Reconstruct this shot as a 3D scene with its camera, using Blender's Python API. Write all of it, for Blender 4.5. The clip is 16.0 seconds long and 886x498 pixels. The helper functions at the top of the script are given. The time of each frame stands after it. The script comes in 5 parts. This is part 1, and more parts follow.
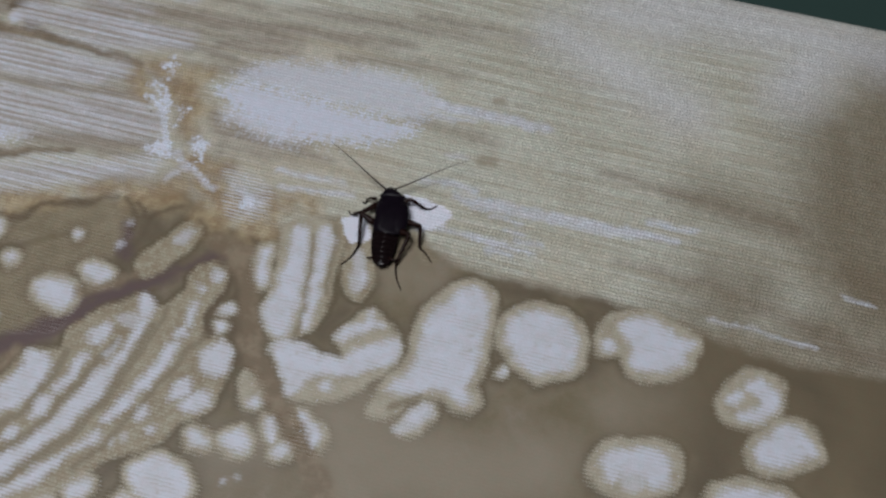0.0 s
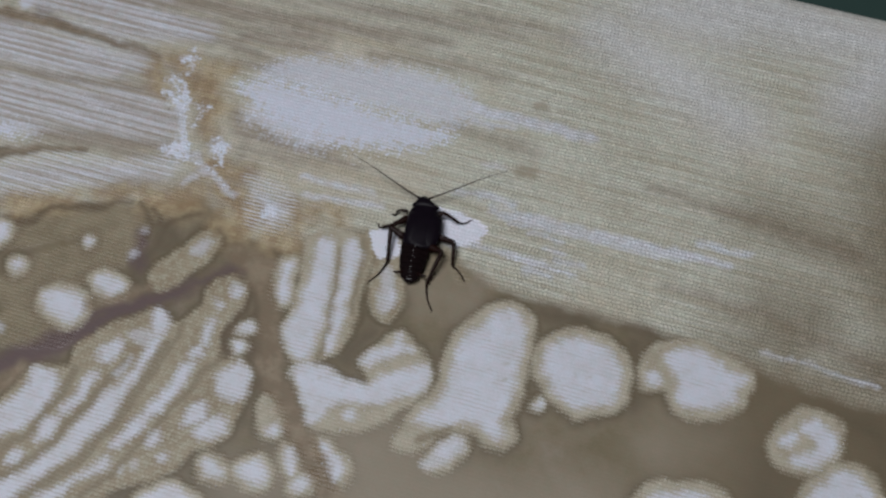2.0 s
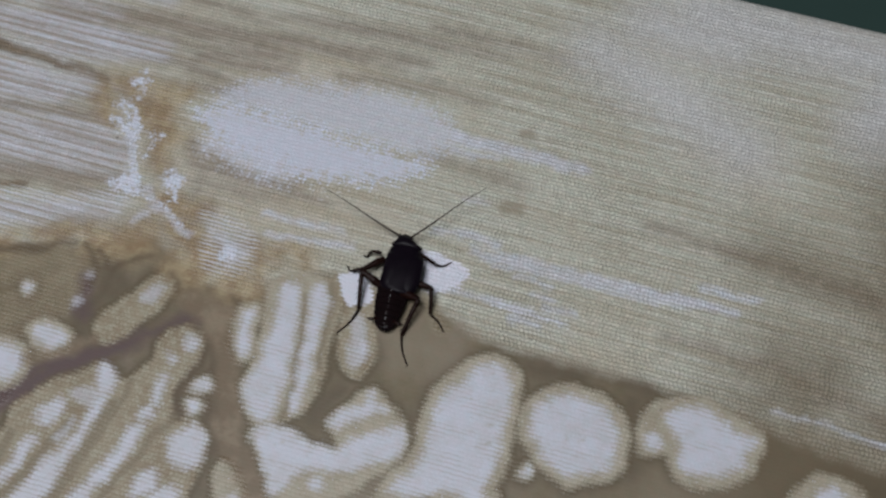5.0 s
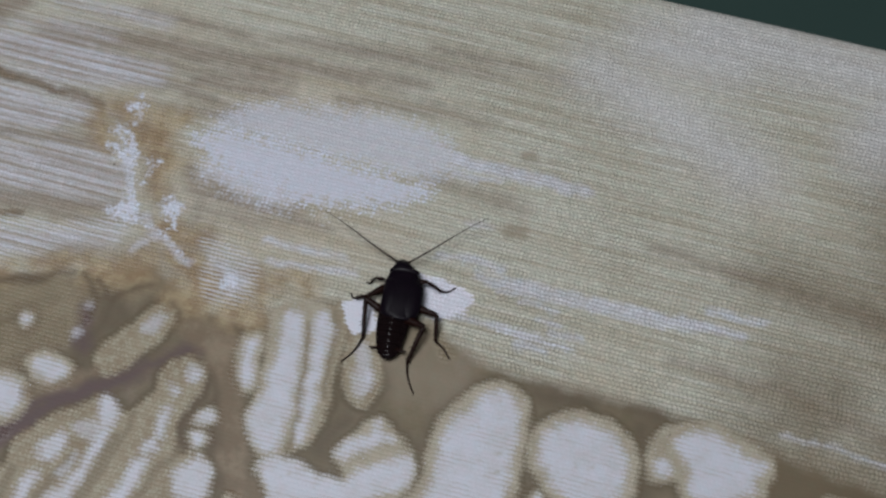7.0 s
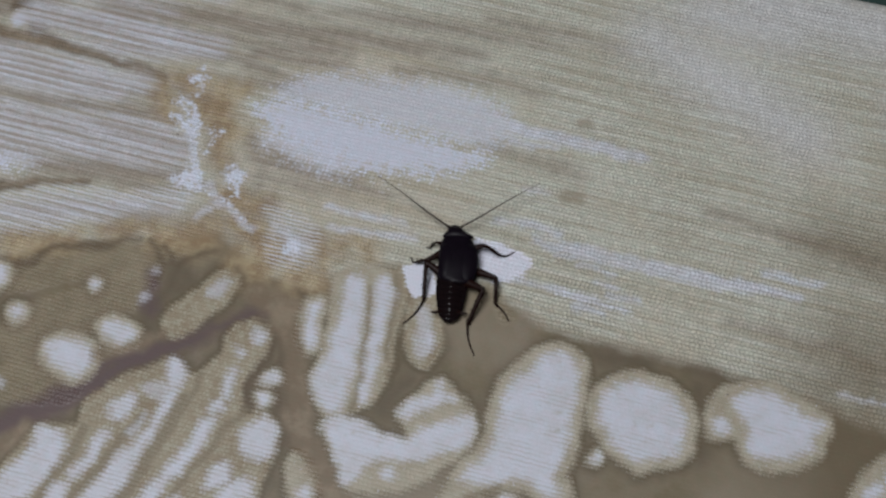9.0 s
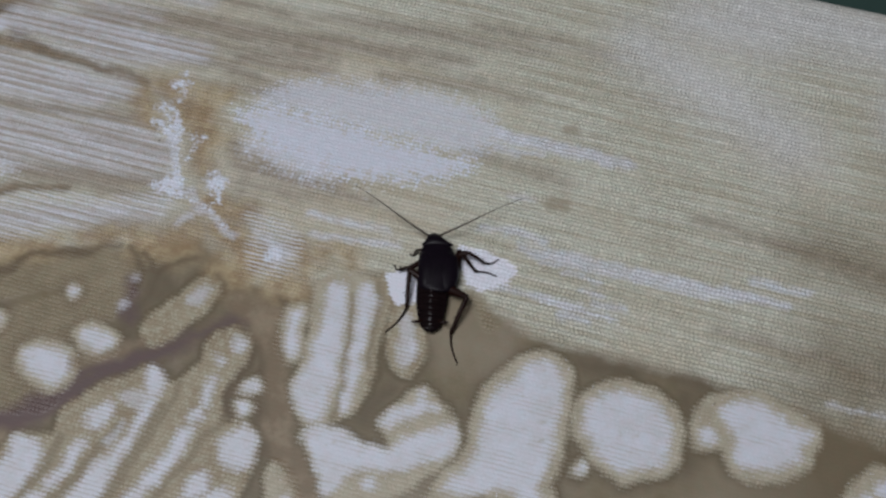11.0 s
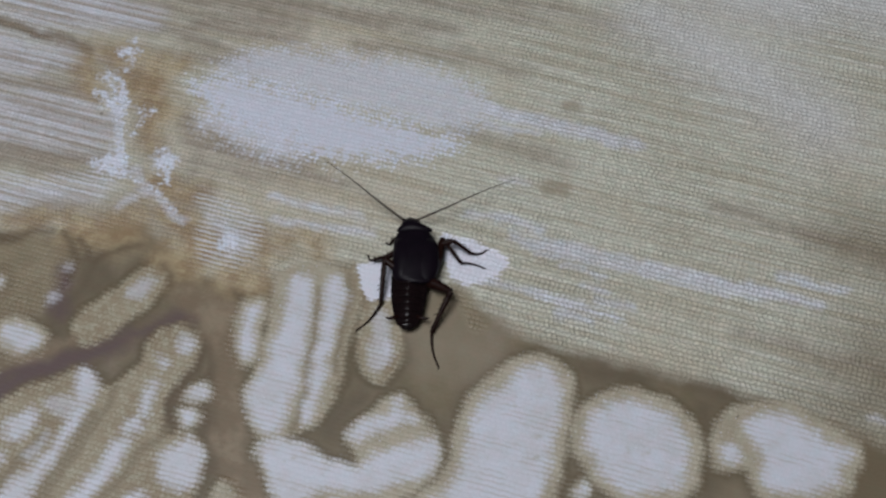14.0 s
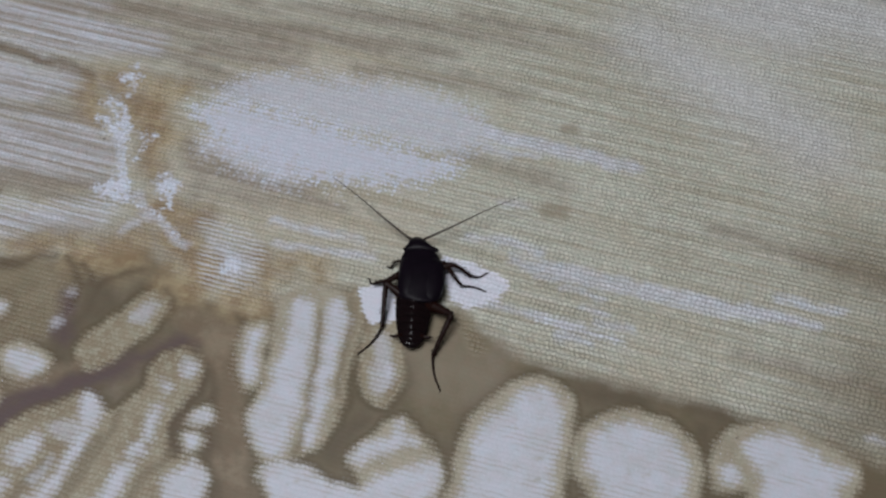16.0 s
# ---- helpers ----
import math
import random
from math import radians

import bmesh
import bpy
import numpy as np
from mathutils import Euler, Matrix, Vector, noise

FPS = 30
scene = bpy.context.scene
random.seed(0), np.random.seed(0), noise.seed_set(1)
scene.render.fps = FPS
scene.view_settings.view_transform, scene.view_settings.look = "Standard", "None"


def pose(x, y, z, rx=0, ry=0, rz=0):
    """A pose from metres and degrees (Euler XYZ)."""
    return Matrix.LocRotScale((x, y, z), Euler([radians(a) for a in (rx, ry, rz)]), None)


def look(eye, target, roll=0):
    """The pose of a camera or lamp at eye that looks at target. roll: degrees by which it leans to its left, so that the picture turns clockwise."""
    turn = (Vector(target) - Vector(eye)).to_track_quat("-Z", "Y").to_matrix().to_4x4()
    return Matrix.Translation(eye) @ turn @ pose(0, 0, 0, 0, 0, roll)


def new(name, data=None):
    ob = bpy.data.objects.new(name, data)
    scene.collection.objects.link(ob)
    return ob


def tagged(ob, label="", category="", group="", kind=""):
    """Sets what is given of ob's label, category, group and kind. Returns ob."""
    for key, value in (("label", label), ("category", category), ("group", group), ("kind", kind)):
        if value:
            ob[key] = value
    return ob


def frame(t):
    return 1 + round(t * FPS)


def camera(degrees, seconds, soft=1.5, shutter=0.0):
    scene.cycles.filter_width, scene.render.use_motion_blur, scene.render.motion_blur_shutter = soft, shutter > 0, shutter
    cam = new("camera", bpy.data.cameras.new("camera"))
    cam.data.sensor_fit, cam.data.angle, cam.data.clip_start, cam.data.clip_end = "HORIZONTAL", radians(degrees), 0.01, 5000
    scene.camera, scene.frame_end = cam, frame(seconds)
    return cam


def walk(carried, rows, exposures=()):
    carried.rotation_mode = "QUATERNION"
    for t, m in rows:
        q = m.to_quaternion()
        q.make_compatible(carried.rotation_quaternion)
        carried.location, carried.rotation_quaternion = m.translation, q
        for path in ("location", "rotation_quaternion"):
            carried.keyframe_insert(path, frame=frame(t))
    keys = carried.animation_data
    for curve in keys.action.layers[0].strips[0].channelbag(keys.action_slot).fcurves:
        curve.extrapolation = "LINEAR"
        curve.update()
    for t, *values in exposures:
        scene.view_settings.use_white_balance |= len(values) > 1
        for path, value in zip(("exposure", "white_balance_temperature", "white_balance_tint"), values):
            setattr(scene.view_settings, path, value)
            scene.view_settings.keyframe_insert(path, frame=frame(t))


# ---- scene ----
cam = camera(39.228, 16.0, soft=2.5)
PATH = [
    (0, 0.07667, -0.16329, 0.31321, 28.335, 1.786, 16.505),
    (0.5, 0.06748, -0.16299, 0.30589, 27.977, 1.224, 16.920),
    (1, 0.06414, -0.15845, 0.30446, 27.628, 1.814, 17.557),
    (1.5, 0.06722, -0.15111, 0.30590, 27.267, 1.938, 17.854),
    (2, 0.06469, -0.13903, 0.30068, 26.207, 2.004, 18.074),
    (2.5, 0.06245, -0.13129, 0.28346, 23.710, 1.611, 18.999),
    (3, 0.05664, -0.12293, 0.28355, 24.593, 1.012, 19.038),
    (3.5, 0.05261, -0.12415, 0.28165, 25.582, 0.917, 18.769),
    (4, 0.05433, -0.12208, 0.28040, 25.332, 1.318, 18.212),
    (4.5, 0.05543, -0.11750, 0.27798, 25.157, 1.614, 17.896),
    (4.7, 0.05778, -0.11402, 0.27842, 25.303, 1.601, 17.726),
    (6.8, 0.05279, -0.10864, 0.27658, 25.751, 0.935, 17.267),
    (7, 0.04945, -0.10627, 0.27924, 25.196, 0.970, 16.541),
    (7.5, 0.04778, -0.11211, 0.27798, 25.163, 1.828, 16.487),
    (8, 0.04249, -0.10914, 0.27876, 25.131, 2.228, 17.136),
    (8.5, 0.04123, -0.11026, 0.28173, 25.469, 2.200, 17.434),
    (9, 0.04581, -0.11779, 0.28058, 25.176, 2.393, 16.895),
    (9.2, 0.04925, -0.11931, 0.27972, 25.134, 2.298, 16.797),
    (11.3, 0.04879, -0.11690, 0.27373, 26.345, 2.178, 16.966),
    (11.5, 0.04794, -0.12029, 0.26611, 26.604, 1.772, 16.365),
    (12, 0.04321, -0.10994, 0.25239, 25.060, 1.783, 17.729),
    (12.5, 0.04655, -0.10806, 0.23597, 25.957, 2.589, 18.253),
    (13, 0.04435, -0.10929, 0.23370, 26.734, 1.560, 18.170),
    (13.5, 0.04478, -0.11480, 0.23315, 28.097, 1.290, 18.517),
    (14, 0.04648, -0.10962, 0.23477, 27.737, 1.473, 17.146),
    (14.5, 0.04531, -0.11321, 0.23709, 29.117, 1.155, 16.709),
    (15, 0.04442, -0.10935, 0.23779, 28.085, 0.945, 16.810),
    (15.5, 0.04431, -0.11094, 0.23787, 28.765, 1.306, 17.016),
    (16, 0.04545, -0.10913, 0.23780, 28.352, 1.442, 16.836),
]
walk(cam, [(t, pose(*row)) for t, *row in PATH])

# ---- light: one soft lamp close above the board, almost overhead, in a plain dim room ----
world = bpy.data.worlds.new("world")
scene.world = world
world.use_nodes = True
world.node_tree.nodes["Background"].inputs["Color"].default_value = (0.8, 0.88, 1.0, 1)
world.node_tree.nodes["Background"].inputs["Strength"].default_value = 0.02
lamp = bpy.data.lights.new("lamp", "AREA")
lamp.shape, lamp.size, lamp.size_y = "RECTANGLE", 0.7, 0.5
lamp.energy, lamp.color = 13.8, (0.96, 0.98, 1.025)
light = new("lamp", lamp)
light.matrix_world = look((-0.22, -0.28, 1.35), (-0.05, 0.0, 0.0))
scene.view_settings.exposure = 0.0


# ---- node helpers ----
class Net:
    def __init__(self, name):
        self.mat = bpy.data.materials.new(name)
        self.mat.use_nodes = True
        self.tree = self.mat.node_tree
        self.bsdf = self.tree.nodes["Principled BSDF"]

    def node(self, kind):
        return self.tree.nodes.new(kind)

    def put(self, socket, value):
        if isinstance(value, bpy.types.NodeSocket):
            self.tree.links.new(value, socket)
        elif isinstance(value, tuple) and len(value) == 3 and socket.type == "RGBA":
            socket.default_value = (*value, 1)
        else:
            socket.default_value = value

    def math(self, op, a, b=0.0, c=0.0, clamp=False):
        n = self.node("ShaderNodeMath")
        n.operation, n.use_clamp = op, clamp
        for s, v in zip(n.inputs, (a, b, c)):
            self.put(s, v)
        return n.outputs[0]

    def mix(self, f, a, b):
        n = self.node("ShaderNodeMix")
        n.data_type = "RGBA"
        self.put(n.inputs[0], f), self.put(n.inputs[6], a), self.put(n.inputs[7], b)
        return n.outputs[2]

    def step(self, x, lo, hi, to=1.0):
        n = self.node("ShaderNodeMapRange")
        n.interpolation_type = "SMOOTHSTEP"
        for i, v in enumerate((x, lo, hi, 0.0, to)):
            self.put(n.inputs[i], v)
        return n.outputs[0]

    def noise(self, co, scale, detail=3.0, rough=0.55, stretch=None):
        if stretch:
            m = self.node("ShaderNodeMapping")
            self.put(m.inputs["Vector"], co)
            m.inputs["Scale"].default_value = stretch
            co = m.outputs[0]
        n = self.node("ShaderNodeTexNoise")
        for k, v in (("Vector", co), ("Scale", scale), ("Detail", detail), ("Roughness", rough)):
            self.put(n.inputs[k], v)
        return n.outputs["Fac"]

    def field(self, name):
        n = self.node("ShaderNodeAttribute")
        n.attribute_name = name
        return n.outputs["Fac"]

    def shade(self, **inputs):
        for k, v in inputs.items():
            self.put(self.bsdf.inputs[k.replace("_", " ")], v)
        return self.mat

    def bump(self, height, strength, distance):
        n = self.node("ShaderNodeBump")
        self.put(n.inputs["Height"], height)
        self.put(n.inputs["Strength"], strength)
        self.put(n.inputs["Distance"], distance)
        self.put(self.bsdf.inputs["Normal"], n.outputs[0])


# ---- materials ----
ROW, COL = 1.08, 1.08    # thread spacing of the weave, mm


def cloth_material():
    n = Net("printed canvas")
    co = n.node("ShaderNodeTexCoord").outputs["Object"]
    xyz = n.node("ShaderNodeSeparateXYZ")
    n.put(xyz.inputs[0], co)
    wob1 = n.math("MULTIPLY_ADD", n.noise(co, 60, 2), 1.6, -0.8)
    wob2 = n.math("MULTIPLY_ADD", n.noise(co, 480, 3), 1.7, -0.85)
    x = n.math("ADD", n.math("MULTIPLY", xyz.outputs[0], 1000.0), n.math("MULTIPLY", wob2, 0.7))
    y = n.math("ADD", n.math("MULTIPLY_ADD", xyz.outputs[1], 1000.0, n.math("MULTIPLY", xyz.outputs[0], -18.0)), n.math("ADD", n.math("MULTIPLY", wob1, 0.5), n.math("MULTIPLY", wob2, 0.5)))
    # plain weave: rows of short raised floats, staggered from row to row
    row = n.math("DIVIDE", y, ROW)
    pick = n.node("ShaderNodeTexWhiteNoise")
    pick.noise_dimensions = "1D"
    n.put(pick.inputs["W"], n.math("FLOOR", row))
    odd = n.math("MULTIPLY_ADD", n.math("FLOORED_MODULO", n.math("FLOOR", row), 2.0), 0.5, n.math("MULTIPLY", n.noise(co, 1.0, 2, stretch=(60.0, 970.0, 1.0)), 1.6))
    odd = n.math("MULTIPLY_ADD", pick.outputs["Value"], 0.55, odd)
    v = n.math("SINE", n.math("MULTIPLY", n.math("FRACT", row), math.pi))
    v = n.math("POWER", v, 1.3)
    along = n.math("ADD", n.math("DIVIDE", x, COL), odd)
    cell = n.node("ShaderNodeCombineXYZ")
    n.put(cell.inputs[0], n.math("FLOOR", along)), n.put(cell.inputs[1], n.math("FLOOR", row))
    single = n.node("ShaderNodeTexWhiteNoise")
    single.noise_dimensions = "2D"
    n.put(single.inputs["Vector"], cell.outputs[0])
    single = single.outputs["Value"]
    # each float is a rounded lump, with a thin gap all round it
    du = n.math("ABSOLUTE", n.math("MULTIPLY_ADD", n.math("FRACT", along), 2.0, -1.0))
    dv = n.math("ABSOLUTE", n.math("MULTIPLY_ADD", n.math("FRACT", row), 2.0, -1.0))
    tight = n.math("MULTIPLY_ADD", n.noise(co, 330, 3, 0.6), 1.1, -0.14)
    # this height also drives the shade painted between the threads further down
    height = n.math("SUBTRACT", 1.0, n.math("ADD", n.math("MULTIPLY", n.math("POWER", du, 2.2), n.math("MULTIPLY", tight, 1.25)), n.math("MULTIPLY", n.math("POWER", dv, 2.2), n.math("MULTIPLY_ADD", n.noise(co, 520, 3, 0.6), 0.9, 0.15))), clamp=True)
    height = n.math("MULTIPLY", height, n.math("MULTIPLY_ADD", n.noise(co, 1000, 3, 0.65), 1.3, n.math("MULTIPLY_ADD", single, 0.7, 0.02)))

    # how far inside each printed mark, in mm, with edges frayed by the threads
    fray = n.math("ADD", n.math("MULTIPLY_ADD", n.noise(co, 260, 5, 0.65), 2.6, -1.3), n.math("MULTIPLY_ADD", v, 0.5, -0.25))
    rough = n.math("ADD", n.math("MULTIPLY_ADD", n.noise(co, 210, 6, 0.72), 7.0, -3.5), n.math("MULTIPLY_ADD", v, 0.5, -0.25))
    fray = n.math("ADD", fray, n.math("MULTIPLY_ADD", height, 0.6, -0.34))
    soft = n.math("MULTIPLY_ADD", n.noise(co, 130, 3), 4.0, -2.0)
    brush = n.math("MULTIPLY_ADD", n.noise(co, 1.0, 5, 0.7, stretch=(14.0, 420.0, 1.0)), 2.0, -1.0)
    fine_brush = n.math("MULTIPLY_ADD", n.noise(co, 1.0, 4, 0.6, stretch=(30.0, 900.0, 1.0)), 2.0, -1.0)
    cloud = n.noise(co, 28, 4)
    cloud_fine = n.noise(co, 160, 4, 0.6)

    def inside(name, lo, hi, edge=None, k=1.0, to=1.0):
        f = n.field(name)
        if edge is not None:
            f = n.math("ADD", f, n.math("MULTIPLY", edge, k))
        return n.step(f, lo, hi, to)

    wash = inside("wash", -2.6, 2.6, soft, 0.9)
    # open cloth with long dry-brush streaks
    col = n.mix(n.step(n.math("ADD", brush, n.math("MULTIPLY_ADD", cloud, 0.8, -0.4)), -0.3, 0.2), BROWN_BEIGE, BEIGE)
    col = n.mix(n.step(fine_brush, 0.0, 0.35, 0.6), col, PALE_BEIGE)
    col = n.mix(n.step(cloud, 0.48, 0.7, 0.6), col, TAN)
    col = n.mix(inside("warm", -8.0, 8.0, rough, 1.5, 0.75), col, n.mix(n.step(brush, -0.2, 0.2), TAN, WARM))
    col = n.mix(inside("brown", -3.5, 3.5, n.math("ADD", n.math("MULTIPLY", rough, 0.8), n.math("MULTIPLY", brush, 5.0)), 1.0, 0.9), col, n.mix(n.step(fine_brush, -0.2, 0.3), UMBER, UMBER_LIGHT))
    # smooth brown wash, deepest along its far border and beside the marks
    deep = inside("deep", -4.5, 3.5, soft, 1.0)
    beside = n.step(n.math("ADD", n.math("MAXIMUM", n.field("spot"), n.field("body")), n.math("MULTIPLY", soft, 0.6)), -4.5, -0.5)
    near = n.math("MAXIMUM", n.field("spot"), n.field("body"))
    contour = n.math("MULTIPLY", n.step(n.math("ADD", near, n.math("MULTIPLY", soft, 0.35)), -2.4, -1.0), n.step(near, 0.5, -0.4, 0.7))
    wcol = n.mix(n.math("MULTIPLY_ADD", cloud, 1.6, -0.35, True), WASH, WASH_LIGHT)
    wcol = n.mix(n.step(cloud_fine, 0.35, 0.7, 0.45), wcol, WASH_LIGHT)
    blotch = n.noise(co, 62, 5, 0.62)
    wcol = n.mix(n.step(blotch, 0.52, 0.36, 0.75), wcol, WASH_OLIVE)
    wcol = n.mix(n.step(blotch, 0.53, 0.68, 0.8), wcol, WASH_MAUVE)
    wcol = n.mix(n.math("MAXIMUM", n.math("MULTIPLY", deep, 1.0), n.math("MULTIPLY", beside, 0.75)), wcol, WASH_DEEP)
    # broadest deep strokes, mostly lower right: dark print plus painted falloff of light
    wcol = n.mix(inside("deep", 3.0, 10.0, soft, 1.0, 0.85), wcol, WASH_DARK)
    wcol = n.mix(contour, wcol, WASH_RIM)
    wcol = n.mix(inside("haze", -10.0, 7.0, soft, 1.5, 0.8), wcol, HAZE)
    col = n.mix(wash, col, wcol)
    # shade towards the right side, painted over the cloth in the wash colour
    col = n.mix(inside("right_shade", -18.0, 14.0, n.math("ADD", rough, n.math("MULTIPLY", brush, 4.0)), 1.0, 0.85), col, WASH)
    col = n.mix(inside("leaf", -2.0, 2.0, rough, 0.7, 0.75), col, n.mix(n.math("MULTIPLY", beside, 0.6), n.mix(n.step(cloud_fine, 0.4, 0.65, 0.6), LEAF, LEAF_DARK), STEM))
    col = n.mix(inside("violet", -2.5, 2.6, soft, 1.6, 0.9), col, VIOLET)
    col = n.mix(inside("ochre", -4.0, 4.0, rough, 1.6, 0.85), col, n.mix(n.step(n.math("ADD", n.noise(co, 190, 5, 0.65), n.math("MULTIPLY", brush, 0.15)), 0.4, 0.62), OCHRE, OCHRE_LIGHT))
    col = n.mix(inside("rim", -1.5, 1.0, soft, 0.25, 0.8), col, RIM)
    bodied = n.mix(n.step(n.noise(co, 90, 4, 0.6), 0.4, 0.62), BODY, BODY_WARM)
    col = n.mix(inside("body", -1.4, 0.9, fray, 0.7), col, n.mix(n.step(n.math("MULTIPLY_ADD", height, 0.25, n.noise(co, 420, 4, 0.65)), 0.58, 0.86, 0.6), bodied, SPOT_A))
    col = n.mix(inside("spot", -1.8, 0.9, fray, 0.5), col, n.mix(n.step(cloud_fine, 0.35, 0.7), SPOT_A, SPOT_B))
    col = n.mix(inside("stem", -1.6, 1.6, soft, 0.6, 0.92), col, n.mix(n.step(n.noise(co, 110, 5, 0.62), 0.42, 0.64), STEM, STEM_LIGHT))
    col = n.mix(inside("cut", -0.9, 0.7, fray, 0.4, 0.8), col, WASH_LIGHT)
    white = n.mix(n.step(cloud_fine, 0.35, 0.7, 0.7), WHITE, WHITE_GREY)
    seam = n.math("MULTIPLY", n.step(v, 0.75, 0.1), n.step(n.noise(co, 1.0, 3, 0.6, stretch=(90.0, 260.0, 1.0)), 0.45, 0.6, 0.32))
    white = n.mix(seam, white, SPOT_B)
    col = n.mix(inside("faint", -1.0, 1.2, fray, 0.8, 0.55), col, white)
    col = n.mix(n.math("MULTIPLY", inside("white", -1.2, 1.8, fray, 1.1), n.step(n.noise(co, 330, 3), 0.1, 0.4, 0.96)), col, white)
    patch = n.math("ADD", n.math("MULTIPLY", rough, 0.8), n.math("MULTIPLY", brush, 2.6))
    flecks = n.math("MULTIPLY_ADD", n.noise(co, 700, 3, 0.6), 8.0, -4.0)
    patch = n.math("ADD", n.math("ADD", patch, flecks), n.math("MULTIPLY_ADD", height, 2.4, -1.3))
    col = n.mix(inside("veil", -3.0, 2.4, patch, 1.0, 0.68), col, n.mix(n.step(brush, -0.1, 0.3, 0.5), LAVENDER, WHITE_GREY))
    col = n.mix(inside("patch", -2.0, 3.5, patch, 1.5, 0.92), col, n.mix(n.step(brush, 0.0, 0.35, 0.4), LAVENDER, WHITE_GREY))
    clot = n.math("ADD", n.math("MULTIPLY", rough, 0.55), n.math("MULTIPLY", flecks, 0.75))
    col = n.mix(n.math("MULTIPLY", inside("clot", -0.8, 1.2, clot, 1.0), n.step(n.noise(co, 620, 4, 0.65), 0.3, 0.46, 0.95)), col, CLOT)
    rows = n.math("SINE", n.math("MULTIPLY_ADD", row, math.pi, n.math("MULTIPLY", n.noise(co, 1.0, 2, stretch=(12.0, 60.0, 1.0)), 9.0)))
    ridge = n.math("ADD", n.math("MULTIPLY", rows, 0.2), n.math("MULTIPLY_ADD", cloud_fine, 0.5, -0.25))
    wet = inside("streak", -3.0, 4.0, brush, 3.0)
    hatch = n.math("MULTIPLY", inside("hatch", -1.5, 2.0, rough, 0.5), n.step(n.math("ADD", n.math("SINE", n.math("MULTIPLY", row, 2 * math.pi)), n.math("MULTIPLY", ridge, 2.4)), -0.4, 0.7, 0.7))
    col = n.mix(hatch, col, white)
    col = n.mix(n.math("MULTIPLY", wet, 0.9), col, n.mix(n.step(n.math("ADD", ridge, n.math("ADD", n.math("ADD", n.math("MULTIPLY", brush, 0.5), n.math("MULTIPLY", flecks, 0.05)), n.math("MULTIPLY", fine_brush, 1.0))), -0.42, 0.42), STREAK_BROWN, white))
    col = n.mix(inside("line", -1.4, 0.8, n.math("ADD", n.math("ADD", fine_brush, brush), n.math("MULTIPLY", rough, 0.4)), 1.0, 0.75), col, white)
    col = n.mix(inside("bright", -0.3, 0.5, fray, 0.7), col, BRIGHT)
    col = n.mix(inside("dspot", -1.4, 1.2, soft, 0.4, 0.6), col, SPOT_BROWN)
    # sparkle of the threads, painted as bright specks round the spots
    glint = n.math("MULTIPLY", n.step(n.noise(co, 1500, 1), 0.68, 0.73), n.math("MULTIPLY", inside("spot", -2.0, 0.0), n.step(cloud_fine, 0.42, 0.6, 0.8)))
    col = n.mix(glint, col, BRIGHT)
    tint = n.mix(n.noise(co, 420, 3), (1.085, 0.97, 0.975), (0.925, 1.025, 1.01))
    hue = n.node("ShaderNodeVectorMath")
    hue.operation = "MULTIPLY"
    n.put(hue.inputs[0], col), n.put(hue.inputs[1], tint)
    col = hue.outputs[0]
    col = n.mix(inside("speck", -0.1, 0.15), col, (0.03, 0.025, 0.02))
    col = n.mix(inside("pale", -15.0, 10.0, rough, 1.4, 0.65), col, PALE)
    # shade in thread gaps and lit thread tops painted into the colour; thick ink lessens both
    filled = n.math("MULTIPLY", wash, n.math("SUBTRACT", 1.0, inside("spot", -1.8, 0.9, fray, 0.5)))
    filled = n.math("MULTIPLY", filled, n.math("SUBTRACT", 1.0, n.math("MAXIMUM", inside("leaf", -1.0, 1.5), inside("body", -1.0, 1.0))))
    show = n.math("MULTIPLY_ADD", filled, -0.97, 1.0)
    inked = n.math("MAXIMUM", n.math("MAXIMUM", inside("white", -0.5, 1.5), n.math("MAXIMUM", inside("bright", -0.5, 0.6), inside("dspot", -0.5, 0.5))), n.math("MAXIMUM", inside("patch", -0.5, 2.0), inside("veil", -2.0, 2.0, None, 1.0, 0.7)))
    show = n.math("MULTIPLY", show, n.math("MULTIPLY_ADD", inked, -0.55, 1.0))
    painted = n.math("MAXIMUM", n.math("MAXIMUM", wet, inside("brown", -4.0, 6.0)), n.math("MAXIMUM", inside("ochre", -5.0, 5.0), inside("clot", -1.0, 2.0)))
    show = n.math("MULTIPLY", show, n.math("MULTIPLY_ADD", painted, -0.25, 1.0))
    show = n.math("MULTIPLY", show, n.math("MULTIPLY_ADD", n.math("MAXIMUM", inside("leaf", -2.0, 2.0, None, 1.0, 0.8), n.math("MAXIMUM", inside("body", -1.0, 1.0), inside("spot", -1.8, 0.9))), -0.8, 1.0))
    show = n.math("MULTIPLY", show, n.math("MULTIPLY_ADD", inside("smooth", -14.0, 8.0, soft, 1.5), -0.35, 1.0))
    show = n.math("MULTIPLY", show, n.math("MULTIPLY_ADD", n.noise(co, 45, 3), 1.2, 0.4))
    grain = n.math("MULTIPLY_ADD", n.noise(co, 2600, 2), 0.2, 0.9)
    weave_shade = n.math("MULTIPLY", n.math("SUBTRACT", height, 0.52), n.math("MULTIPLY", show, 0.44))
    grain = n.math("MULTIPLY", grain, n.math("ADD", weave_shade, 1.0))
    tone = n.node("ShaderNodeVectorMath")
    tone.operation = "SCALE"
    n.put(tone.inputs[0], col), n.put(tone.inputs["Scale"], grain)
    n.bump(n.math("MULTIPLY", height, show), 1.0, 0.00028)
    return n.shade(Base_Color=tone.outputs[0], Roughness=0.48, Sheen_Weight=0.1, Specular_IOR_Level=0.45)


